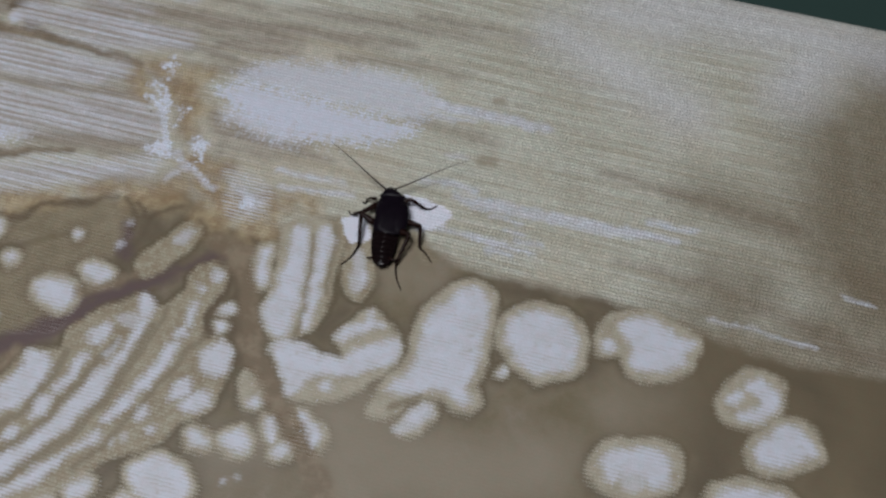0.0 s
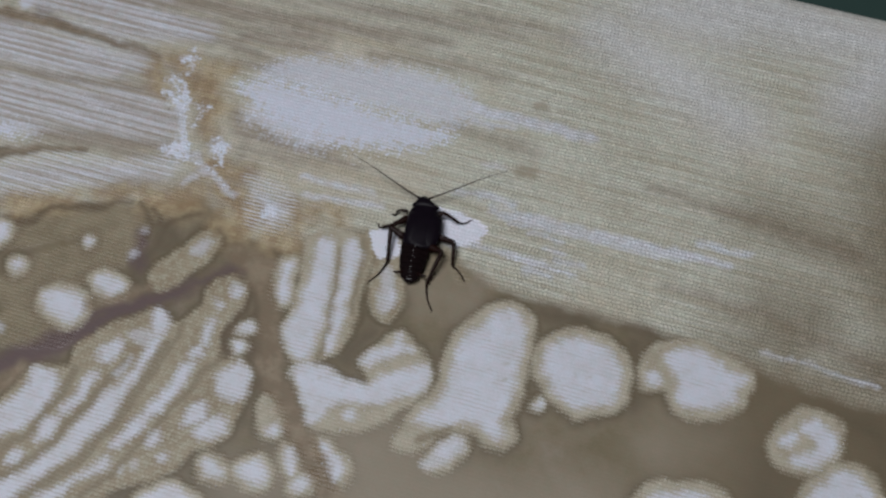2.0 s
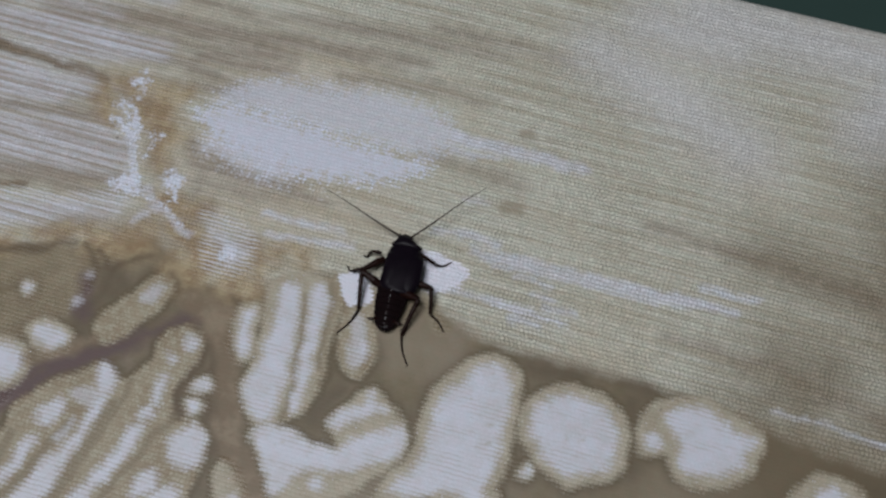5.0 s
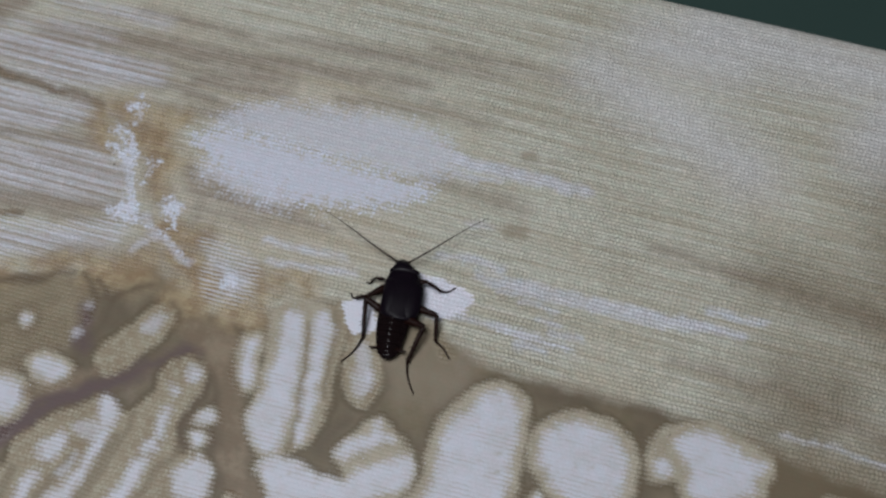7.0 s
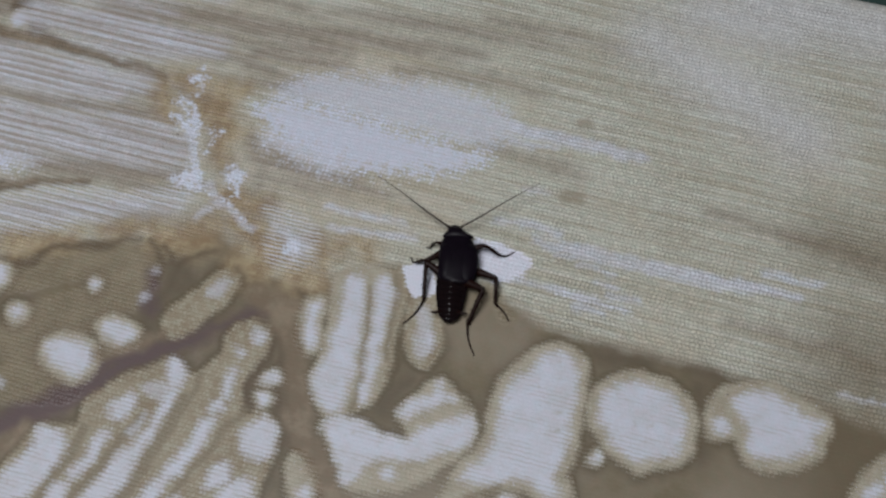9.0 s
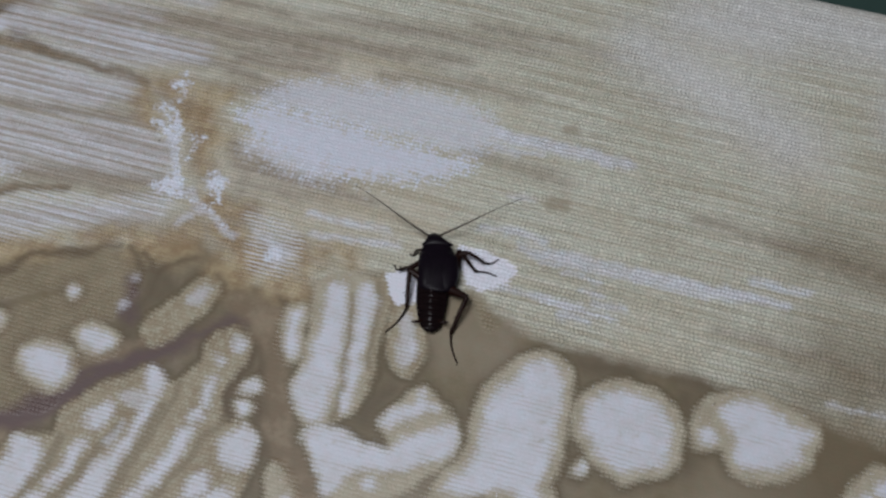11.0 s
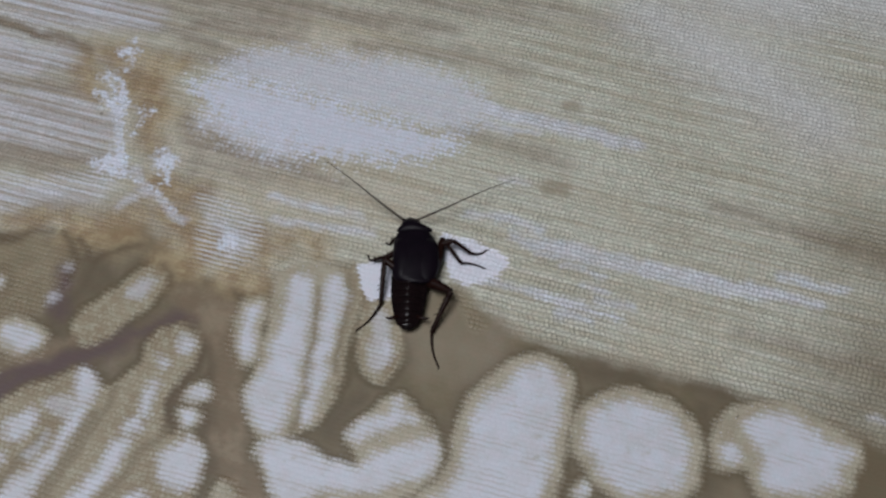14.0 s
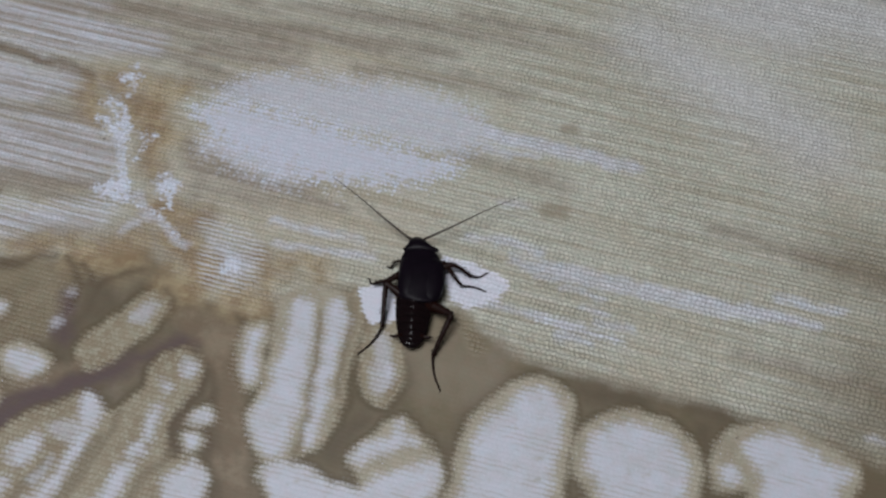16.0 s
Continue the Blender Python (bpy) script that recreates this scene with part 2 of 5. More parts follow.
BEIGE, BROWN_BEIGE, PALE_BEIGE, TAN = (0.55, 0.553, 0.47), (0.435, 0.405, 0.318), (0.62, 0.615, 0.56), (0.47, 0.42, 0.32)
WARM, STREAK_BROWN, UMBER, UMBER_LIGHT = (0.54, 0.495, 0.41), (0.37, 0.325, 0.295), (0.255, 0.21, 0.162), (0.36, 0.315, 0.265)
WASH, WASH_LIGHT, WASH_DEEP, HAZE = (0.181, 0.141, 0.085), (0.232, 0.191, 0.126), (0.13, 0.1, 0.062), (0.285, 0.241, 0.177)
LEAF, STEM, VIOLET, OCHRE, RIM = (0.285, 0.238, 0.155), (0.2, 0.148, 0.093), (0.115, 0.073, 0.075), (0.3, 0.205, 0.11), (0.115, 0.08, 0.046)
SPOT_A, SPOT_B, WHITE, WHITE_GREY = (0.44, 0.4, 0.31), (0.365, 0.322, 0.24), (0.635, 0.66, 0.755), (0.56, 0.56, 0.59)
CLOT = (0.68, 0.72, 0.84)
LAVENDER = (0.625, 0.655, 0.775)
WASH_OLIVE, WASH_MAUVE = (0.165, 0.132, 0.07), (0.26, 0.213, 0.16)
OCHRE_LIGHT, WASH_DARK = (0.44, 0.345, 0.205), (0.095, 0.075, 0.045)
STEM_LIGHT = (0.29, 0.228, 0.155)
BODY, BODY_WARM = (0.335, 0.288, 0.2), (0.28, 0.228, 0.15)
LEAF_DARK = (0.2, 0.16, 0.1)
WASH_RIM = (0.112, 0.084, 0.042)
BRIGHT, SPOT_BROWN, PALE = (0.71, 0.725, 0.82), (0.265, 0.212, 0.145), (0.64, 0.64, 0.68)


def plain_material(name, rgb, rgb2, scale, roughness, bump=0.0, coat=0.0, specular=0.5):
    n = Net(name)
    co = n.node("ShaderNodeTexCoord").outputs["Object"]
    f = n.noise(co, scale, 4)
    fine = n.noise(co, scale * 9, 3)
    col = n.mix(n.math("MULTIPLY_ADD", f, 1.8, -0.4, True), rgb, rgb2)
    if bump:
        n.bump(n.math("ADD", f, fine), 0.4, bump)
    return n.shade(Base_Color=col, Roughness=n.math("MULTIPLY_ADD", fine, 0.15, roughness - 0.07), Coat_Weight=coat, Coat_Roughness=0.15, Specular_IOR_Level=specular)


CLOTH = cloth_material()
GREEN = plain_material("dark green paint", (0.016, 0.042, 0.036), (0.022, 0.052, 0.044), 5, 0.65, 0.0005)
BOARD = plain_material("raw board", (0.30, 0.22, 0.14), (0.38, 0.29, 0.19), 40, 0.8, 0.0004)
SHELL = plain_material("black shell", (0.005, 0.0035, 0.006), (0.008, 0.005, 0.009), 500, 0.34, 0.00003, 0.0, 0.08)
TERGITE = plain_material("dark red-brown shell", (0.006, 0.004, 0.0045), (0.010, 0.005, 0.0055), 700, 0.16, 0.00001, 0.0, 0.3)
LEG = plain_material("dark brown leg", (0.009, 0.0035, 0.003), (0.017, 0.0055, 0.004), 600, 0.36, 0.00003, 0.0, 0.12)
FEELER = plain_material("brown feeler", (0.03, 0.02, 0.014), (0.05, 0.034, 0.022), 900, 0.5)


def part(name, bm, mat, parent=None, label="", smooth=True):
    me = bpy.data.meshes.new(name)
    bm.to_mesh(me)
    bm.free()
    me.materials.append(mat)
    if smooth:
        me.shade_smooth()
    ob = new(name, me)
    ob.parent = parent
    return tagged(ob, label) if label else ob


def slab(x0, x1, y0, y1, z0, z1, bevel=0.0):
    bm = bmesh.new()
    bmesh.ops.create_cube(bm, size=1, matrix=Matrix.LocRotScale(((x0 + x1) / 2, (y0 + y1) / 2, (z0 + z1) / 2), None, (x1 - x0, y1 - y0, z1 - z0)))
    if bevel:
        bmesh.ops.bevel(bm, geom=bm.edges[:], offset=bevel, segments=3, affect="EDGES")
    return bm


# ---- the ground ----
DROP = 0.045
tagged(part("ground", slab(-2.1, 2.1, -2.1, 2.1, -DROP - 0.05, -DROP), GREEN, smooth=False), "plain matt dark green floor under the board", "floor", kind="structure")
WALL = plain_material("pale wall paint", (0.34, 0.34, 0.33), (0.38, 0.38, 0.37), 3, 0.85, 0.0004)
for name, box in (("wall_north", (-2.1, 2.1, 2.0, 2.1)), ("wall_south", (-2.1, 2.1, -2.1, -2.0)), ("wall_east", (2.0, 2.1, -2.0, 2.0)), ("wall_west", (-2.1, -2.0, -2.0, 2.0))):
    tagged(part(name, slab(*box, -DROP, 2.2), WALL, smooth=False), "plain pale painted wall of the room", "wall", kind="structure")
tagged(part("ceiling", slab(-2.1, 2.1, -2.1, 2.1, 2.2, 2.3), WALL, smooth=False), "plain pale painted ceiling of the room", "ceiling", kind="structure")


# ---- the printed canvas: one sheet over a flat board, rolled over its edges ----
EDGE_X, EDGE_Y0, EDGE_Y1, ROLL = 230.0, -210.0, 109.0, 4.0     # mm


def spread(lo, hi, fine_lo, fine_hi, fine, coarse):
    left = np.arange(lo, fine_lo, coarse)
    return np.concatenate((left, np.arange(fine_lo, fine_hi, fine), np.arange(fine_hi, hi + coarse, coarse)))


TUCK = 36.0
gx = spread(-EDGE_X - TUCK, EDGE_X + TUCK, -152.0, 152.0, 0.55, 3.0)
gy = spread(EDGE_Y0 - TUCK, EDGE_Y1 + TUCK, -114.0, EDGE_Y1 + 10, 0.55, 3.0)
FIELDS = {k: np.full((len(gy), len(gx)), -20.0) for k in
          ("white", "spot", "faint", "leaf", "patch", "bright", "streak", "line", "violet", "stem", "rim", "ochre", "dspot", "speck", "pale", "right_shade", "deep", "haze", "warm", "clot", "cut", "brown", "hatch", "veil", "body", "smooth")}


def waver(seed):
    """A smooth random wander of the print, mm: waves of several lengths crossing one another."""
    rng = np.random.RandomState(seed)
    out = np.zeros((len(gy), len(gx)))
    for length in (3.2, 4.4, 6.0, 8.5, 12.0, 17.0):
        for _ in range(3):
            a, p = rng.uniform(0, 2 * math.pi, 2)
            k = 2 * math.pi / (length * rng.uniform(0.85, 1.15))
            out += 0.02 * length ** 0.75 * np.sin(k * (gx[None, :] * math.cos(a) + gy[:, None] * math.sin(a)) + p)
    return out


WARP_X, WARP_Y = gx[None, :] + waver(3), gy[:, None] + waver(4)


def stroke(layer, *v):
    """A mark on the cloth: a run of discs x, y, radius in mm, joined. Its field holds how far inside the mark a point lies."""
    discs = [v[i:i + 3] for i in range(0, len(v), 3)]
    reach = max(d[2] for d in discs) + 20
    x0, x1 = min(d[0] for d in discs) - reach, max(d[0] for d in discs) + reach
    y0, y1 = min(d[1] for d in discs) - reach, max(d[1] for d in discs) + reach
    i0, i1, j0, j1 = *np.searchsorted(gx, (x0, x1)), *np.searchsorted(gy, (y0, y1))
    X, Y = WARP_X[j0:j1, i0:i1], WARP_Y[j0:j1, i0:i1]
    view = FIELDS[layer][j0:j1, i0:i1]
    for (ax, ay, ar), (bx, by, br) in zip(discs, discs[1:] or discs):
        dx, dy = bx - ax, by - ay
        k = np.clip(((X - ax) * dx + (Y - ay) * dy) / max(dx * dx + dy * dy, 1e-9), 0, 1)
        np.maximum(view, ar + (br - ar) * k - np.hypot(X - ax - k * dx, Y - ay - k * dy), out=view)


def blot(layer, *v, grow=0.0):
    """A mark on the cloth with a rounded closed outline x, y in mm. Its field holds how far inside the outline a point lies."""
    pts = np.array(v, float).reshape(-1, 2)
    for _ in range(2):
        ahead = np.roll(pts, -1, 0)
        pts = np.stack((0.75 * pts + 0.25 * ahead, 0.25 * pts + 0.75 * ahead), 1).reshape(-1, 2)
    (x0, y0), (x1, y1) = pts.min(0) - 20, pts.max(0) + 20
    i0, i1, j0, j1 = *np.searchsorted(gx, (x0, x1)), *np.searchsorted(gy, (y0, y1))
    X, Y = WARP_X[j0:j1, i0:i1], WARP_Y[j0:j1, i0:i1]
    away, odd = np.full(X.shape, 1e9), np.zeros(X.shape, bool)
    for (ax, ay), (bx, by) in zip(pts, np.roll(pts, -1, 0)):
        dx, dy = bx - ax, by - ay
        k = np.clip(((X - ax) * dx + (Y - ay) * dy) / max(dx * dx + dy * dy, 1e-9), 0, 1)
        np.minimum(away, (X - ax - k * dx) ** 2 + (Y - ay - k * dy) ** 2, out=away)
        if dy:
            odd ^= ((ay > Y) != (by > Y)) & (X < ax + dx * (Y - ay) / dy)
    view = FIELDS[layer][j0:j1, i0:i1]
    np.maximum(view, np.where(odd, 1, -1) * np.sqrt(away) + grow, out=view)


def dot(halo, *v):
    """A white mark with a beige border of that width in mm."""
    blot("white", *v)
    blot("spot", *v, grow=halo)


# ---- the printed marks ----
# striped leaf
blot("body", -78.7, -111.0,  -93.2, -82.4,  -86.3, -75.6,  -84.5, -68.7,  -82.8, -65.0,  -78.2, -63.9,  -73.8, -63.9,  -73.9, -61.2,  -74.5, -56.9,  -73.0, -52.6,  -68.5, -48.9,  -63.8, -45.8,  -60.5, -41.5,  -57.3, -39.9,  -54.0, -41.6,  -52.0, -44.3,  -50.0, -41.6,  -47.8, -37.6,  -46.7, -32.7,  -47.1, -28.4,  -44.3, -25.7,  -40.7, -25.1,  -37.7, -27.3,  -37.1, -30.9,  -38.3, -35.3,  -39.4, -39.8,  -38.7, -45.1,  -38.1, -49.1,  -33.1, -47.6,  -28.4, -48.8,  -26.2, -53.1,  -26.2, -58.7,  -27.1, -63.7,  -27.4, -67.5,  -30.2, -71.6,  -34.6, -73.9,  -35.8, -77.9,  -38.2, -81.9,  -44.1, -85.2,  -49.0, -89.0,  -52.5, -94.0,  -57.0, -100.1,  -62.2, -104.7,  -69.8, -109.2)
blot("white", -83.4, -65.7,  -78.6, -64.7,  -74.5, -66.2,  -73.9, -70.1,  -75.2, -75.6,  -77.7, -81.1,  -80.5, -83.9,  -84.3, -86.7,  -88.0, -79.2,  -84.3, -74.4,  -82.2, -70.6)
blot("white", -68.0, -53.9,  -63.9, -51.6,  -62.7, -53.1,  -63.4, -56.5,  -64.6, -59.5,  -67.0, -59.0,  -68.8, -57.2)
blot("white", -68.7, -61.9,  -65.0, -61.4,  -65.6, -65.1,  -67.0, -69.5,  -68.7, -73.8,  -69.4, -75.2,  -71.4, -74.5,  -69.7, -69.2,  -69.0, -65.2)
blot("white", -73.0, -76.7,  -69.2, -75.6,  -69.4, -78.2,  -71.0, -82.6,  -73.4, -84.1,  -74.5, -83.1,  -74.1, -79.6)
blot("white", -78.7, -88.4,  -75.9, -86.5,  -74.4, -86.7,  -75.3, -89.4,  -77.4, -91.0,  -78.8, -90.9)
blot("white", -59.0, -40.8,  -56.4, -39.6,  -53.8, -41.7,  -52.9, -44.6,  -54.3, -47.1,  -54.2, -52.1,  -55.0, -57.4,  -55.7, -62.3,  -56.7, -66.1,  -57.2, -70.5,  -58.5, -75.1,  -60.5, -79.9,  -63.3, -84.9,  -66.7, -90.0,  -69.4, -94.8,  -72.4, -98.9,  -76.4, -102.4,  -78.9, -97.5,  -74.8, -93.9,  -71.4, -88.8,  -68.3, -83.0,  -65.7, -77.7,  -63.9, -72.4,  -62.3, -66.8,  -59.5, -63.4,  -57.5, -58.4,  -56.8, -52.0,  -56.9, -47.5,  -58.4, -44.3)
blot("faint", -63.2, -49.3,  -58.3, -46.4,  -56.2, -47.3,  -57.0, -51.5,  -61.2, -51.8)
blot("faint", -61.8, -61.4,  -60.8, -58.5,  -59.9, -54.7,  -58.7, -55.2,  -59.0, -58.8,  -60.0, -62.3)
blot("faint", -41.5, -26.1,  -38.5, -27.2,  -38.0, -30.6,  -40.5, -32.2,  -42.6, -29.1)
blot("white", -41.0, -28.3,  -39.1, -28.3,  -38.9, -30.7,  -40.7, -31.3)
blot("white", -44.8, -34.0,  -42.3, -34.2,  -42.3, -36.1,  -44.2, -36.0)
blot("white", -44.4, -38.5,  -41.6, -38.6,  -41.3, -44.0,  -41.8, -46.9,  -43.7, -46.5,  -44.1, -42.1)
blot("white", -45.5, -48.3,  -42.6, -47.1,  -41.7, -50.1,  -43.4, -51.4,  -45.4, -50.6)
blot("white", -45.5, -52.4,  -42.2, -51.5,  -41.8, -54.0,  -43.2, -57.9,  -44.2, -61.7,  -45.5, -65.5,  -47.2, -68.5,  -48.1, -72.2,  -50.2, -75.0,  -50.6, -77.9,  -52.3, -79.6,  -54.6, -79.1,  -53.4, -75.4,  -52.2, -71.7,  -50.5, -68.6,  -49.6, -64.9,  -48.0, -61.9,  -46.6, -58.0,  -46.1, -54.3)
blot("white", -55.2, -82.6,  -52.6, -81.0,  -53.0, -83.6,  -54.5, -86.0,  -56.1, -87.8,  -58.7, -89.3,  -59.2, -91.9,  -61.1, -94.9,  -63.4, -98.7,  -66.7, -102.1,  -71.5, -105.8,  -74.0, -107.3,  -75.4, -104.5,  -70.3, -101.5,  -67.3, -97.4,  -64.1, -93.8,  -61.4, -90.6,  -59.4, -87.9,  -57.1, -85.6)
blot("white", -45.9, -71.6,  -43.5, -71.4,  -42.8, -74.1,  -44.1, -76.4,  -45.7, -76.6,  -45.9, -74.1)
blot("white", -41.7, -76.6,  -40.3, -75.8,  -39.3, -77.2,  -40.7, -79.0,  -42.0, -78.8)
blot("faint", -48.8, -81.9,  -46.6, -80.6,  -45.4, -81.9,  -47.2, -83.8)
blot("faint", -50.6, -84.2,  -49.2, -83.0,  -48.5, -84.5,  -49.8, -85.5)
blot("faint", -49.6, -66.7,  -47.9, -64.8,  -47.7, -62.7,  -46.0, -61.3,  -45.7, -64.2,  -46.8, -67.6)
blot("white", -35.3, -50.4,  -32.8, -48.4,  -28.2, -49.3,  -26.4, -53.2,  -26.4, -57.5,  -29.5, -58.9,  -32.7, -58.4,  -34.8, -57.3,  -35.6, -54.0)
blot("white", -39.2, -61.6,  -36.4, -60.3,  -33.8, -63.9,  -34.6, -66.7,  -37.7, -69.3,  -39.4, -69.2,  -39.7, -66.4)
blot("white", -33.3, -63.8,  -29.3, -62.6,  -28.0, -65.6,  -29.5, -69.1,  -32.2, -70.6,  -36.1, -70.5,  -35.2, -67.4)
# left dots and the small leaf
dot(1.3, -89.7, -45.0,  -87.1, -43.0,  -83.0, -42.2,  -78.9, -43.5,  -77.1, -45.8,  -77.0, -49.5,  -78.9, -51.8,  -82.1, -51.8,  -85.7, -51.0,  -88.8, -48.1)
dot(1.3, -78.5, -37.4,  -76.5, -35.1,  -72.7, -35.6,  -70.1, -36.7,  -70.1, -39.5,  -73.0, -40.9,  -76.6, -40.6)
dot(1.3, -102.2, -39.6,  -100.8, -38.0,  -98.7, -38.6,  -98.8, -41.1,  -100.7, -42.0)
dot(0.4, -86.3, -27.0,  -85.0, -26.1,  -83.5, -27.0,  -83.9, -28.5,  -85.4, -28.5)
blot("faint", -72.9, -20.1,  -72.0, -18.7,  -70.7, -19.3,  -71.1, -20.8)
blot("faint", -72.7, -27.1,  -71.1, -25.9,  -69.5, -27.0,  -70.1, -29.1,  -71.8, -29.2)
blot("body", -63.8, -33.7,  -64.1, -29.0,  -60.8, -24.2,  -57.6, -19.0,  -54.7, -15.1,  -51.8, -14.9,  -49.5, -17.2,  -50.4, -21.3,  -53.0, -25.9,  -55.2, -31.2,  -59.0, -34.6,  -62.0, -36.0)
blot("faint", -57.4, -23.7,  -55.7, -20.1,  -53.6, -17.1,  -51.4, -17.1,  -52.2, -20.1,  -54.2, -23.7)
# dots below
dot(0.4, -35.7, -38.8,  -34.6, -37.2,  -32.0, -37.2,  -30.6, -38.7,  -32.0, -40.5,  -34.1, -40.6)
dot(0.4, -35.1, -44.6,  -34.1, -42.9,  -31.7, -42.8,  -31.1, -44.9,  -32.8, -46.1,  -34.2, -46.2)
dot(1.3, -31.0, -75.7,  -28.5, -73.8,  -25.2, -74.6,  -23.8, -76.5,  -24.9, -78.6,  -27.8, -79.4,  -29.8, -78.6)
dot(1.3, -21.3, -74.6,  -20.1, -72.3,  -17.4, -71.0,  -14.5, -72.2,  -13.2, -74.8,  -14.2, -77.2,  -17.1, -78.0,  -19.9, -77.0)
dot(1.3, -42.3, -89.5,  -40.5, -86.1,  -36.6, -83.8,  -30.7, -84.3,  -26.4, -86.2,  -23.9, -89.1,  -24.1, -92.6,  -27.6, -95.6,  -32.9, -96.3,  -38.5, -94.5)
dot(1.3, -55.9, -99.0,  -55.3, -96.7,  -52.2, -94.7,  -49.5, -95.9,  -49.7, -98.5,  -51.2, -100.3,  -53.9, -100.8)
dot(1.3, -42.7, -97.9,  -41.5, -96.1,  -39.1, -95.7,  -37.6, -97.7,  -41.9, -99.7)
dot(1.3, -61.3, -103.2,  -59.4, -101.9,  -57.2, -103.3,  -60.6, -104.6)
blot("faint", -17.2, -86.0,  -16.4, -84.8,  -15.1, -85.6,  -15.9, -86.8)
blot("faint", -14.4, -84.1,  -13.6, -82.9,  -12.3, -83.5,  -13.0, -84.8)
blot("spot", -22.9, -56.5,  -21.3, -54.3,  -18.8, -56.6,  -15.2, -59.5,  -13.6, -61.6,  -14.4, -64.8,  -17.0, -65.6,  -20.4, -64.4)
blot("white", -18.0, -60.3,  -15.3, -60.7,  -14.5, -63.5,  -16.6, -64.5,  -19.0, -63.8)
dot(1.3, -12.2, -66.2,  -10.6, -65.3,  -8.2, -67.6,  -7.8, -70.8,  -8.6, -71.8,  -10.5, -69.9)
dot(1.3, -7.3, -72.2,  -5.4, -70.9,  -2.4, -72.5,  -2.7, -74.7,  -5.3, -75.4,  -7.2, -74.7)
blot("spot", -5.3, -61.3,  -2.2, -60.9,  -0.2, -62.8,  3.1, -63.2,  5.7, -65.3,  6.6, -68.8,  5.5, -71.5,  2.9, -71.8,  0.1, -69.3,  -2.1, -66.7,  -4.2, -64.3)
blot("white", -3.8, -61.8,  -2.1, -62.0,  -0.5, -63.9,  2.2, -64.1,  4.2, -66.2,  4.7, -68.8,  4.0, -70.2,  2.7, -70.2,  0.9, -68.3,  -1.2, -65.9)
dot(0.4, -1.6, -53.3,  0.0, -51.9,  2.5, -52.1,  2.7, -53.7,  1.0, -54.9,  -0.8, -54.7)
# second striped leaf
dot(1.3, -31.6, -18.0,  -28.7, -16.3,  -27.3, -17.8,  -28.2, -20.0,  -28.1, -22.7,  -26.2, -24.1,  -25.7, -26.8,  -26.6, -28.9,  -29.0, -28.6,  -30.4, -23.4)
blot("spot", -27.8, -9.2,  -25.3, -6.6,  -20.0, -4.1,  -14.3, -3.9,  -11.1, -12.3,  -10.0, -19.6,  -8.9, -26.7,  -8.4, -33.9,  -8.3, -38.4,  -11.0, -39.3,  -12.8, -41.2,  -14.6, -43.3,  -18.4, -44.4,  -23.3, -38.4,  -24.5, -35.7,  -24.0, -30.6,  -24.3, -23.6,  -25.6, -16.3)
blot("body", -27.8, -9.2,  -25.2, -6.9,  -13.9, -4.2,  -10.9, -1.8,  -8.3, -11.5,  -7.8, -19.0,  -7.3, -26.3,  -6.9, -32.6,  -7.6, -37.3,  -11.7, -39.8,  -14.7, -42.8,  -18.2, -43.8,  -23.1, -38.0,  -23.7, -30.9,  -24.0, -23.5)
blot("body", -11.8, -1.2,  -4.1, 0.3,  -1.3, -7.7,  3.0, -17.8,  3.6, -23.2,  1.9, -25.9,  -1.8, -25.8,  -4.8, -22.8,  -5.9, -16.6)
blot("white", -24.7, -8.3,  -20.2, -7.1,  -17.7, -14.2,  -16.8, -19.6,  -15.6, -24.9,  -15.1, -30.3,  -14.8, -35.7,  -14.6, -41.0,  -16.4, -42.8,  -19.3, -42.7,  -22.9, -38.9,  -24.1, -36.5,  -23.5, -32.7,  -22.8, -27.8,  -23.1, -22.3,  -23.4, -15.7)
blot("white", -17.5, -6.4,  -13.9, -5.3,  -12.0, -10.7,  -11.2, -17.1,  -11.0, -21.7,  -10.3, -27.1,  -9.6, -32.4,  -9.1, -37.7,  -10.8, -38.5,  -12.0, -37.6,  -12.6, -32.4,  -13.5, -26.2,  -14.5, -19.9,  -15.8, -13.6)
blot("bright", -12.0, -1.5,  -6.8, 0.5,  -4.0, 0.3,  -1.5, -7.3,  -3.9, -8.4,  -8.4, -9.3,  -10.9, -4.9)
blot("faint", -5.6, -10.8,  -2.5, -9.9,  0.8, -18.4,  1.3, -23.0,  -0.3, -24.3,  -2.6, -23.5,  -2.9, -19.5)
blot("white", -1.6, -18.2,  0.3, -16.7,  2.0, -20.9,  0.8, -22.5,  -1.1, -21.8)
blot("white", -1.1, -39.0,  -0.5, -36.2,  2.0, -33.7,  5.2, -31.9,  4.9, -28.7,  6.1, -28.4,  7.7, -30.8,  10.7, -31.3,  10.7, -32.5,  8.3, -32.8,  6.3, -34.2,  3.9, -36.7,  1.8, -39.4,  -0.1, -39.6)
blot("spot", -1.2, -39.4,  -0.6, -36.4,  1.9, -32.8,  3.2, -28.8,  6.6, -27.5,  11.1, -31.1,  16.6, -34.4,  17.9, -40.7,  16.2, -44.6,  11.7, -48.0,  10.4, -51.4,  5.3, -55.4,  -2.5, -58.8,  -6.2, -58.8,  -8.7, -58.2,  -13.8, -51.4,  -19.1, -45.0,  -15.4, -43.4,  -10.3, -42.7,  -6.6, -44.8,  -2.8, -45.1,  1.5, -44.3,  1.3, -41.9,  -0.4, -40.6)
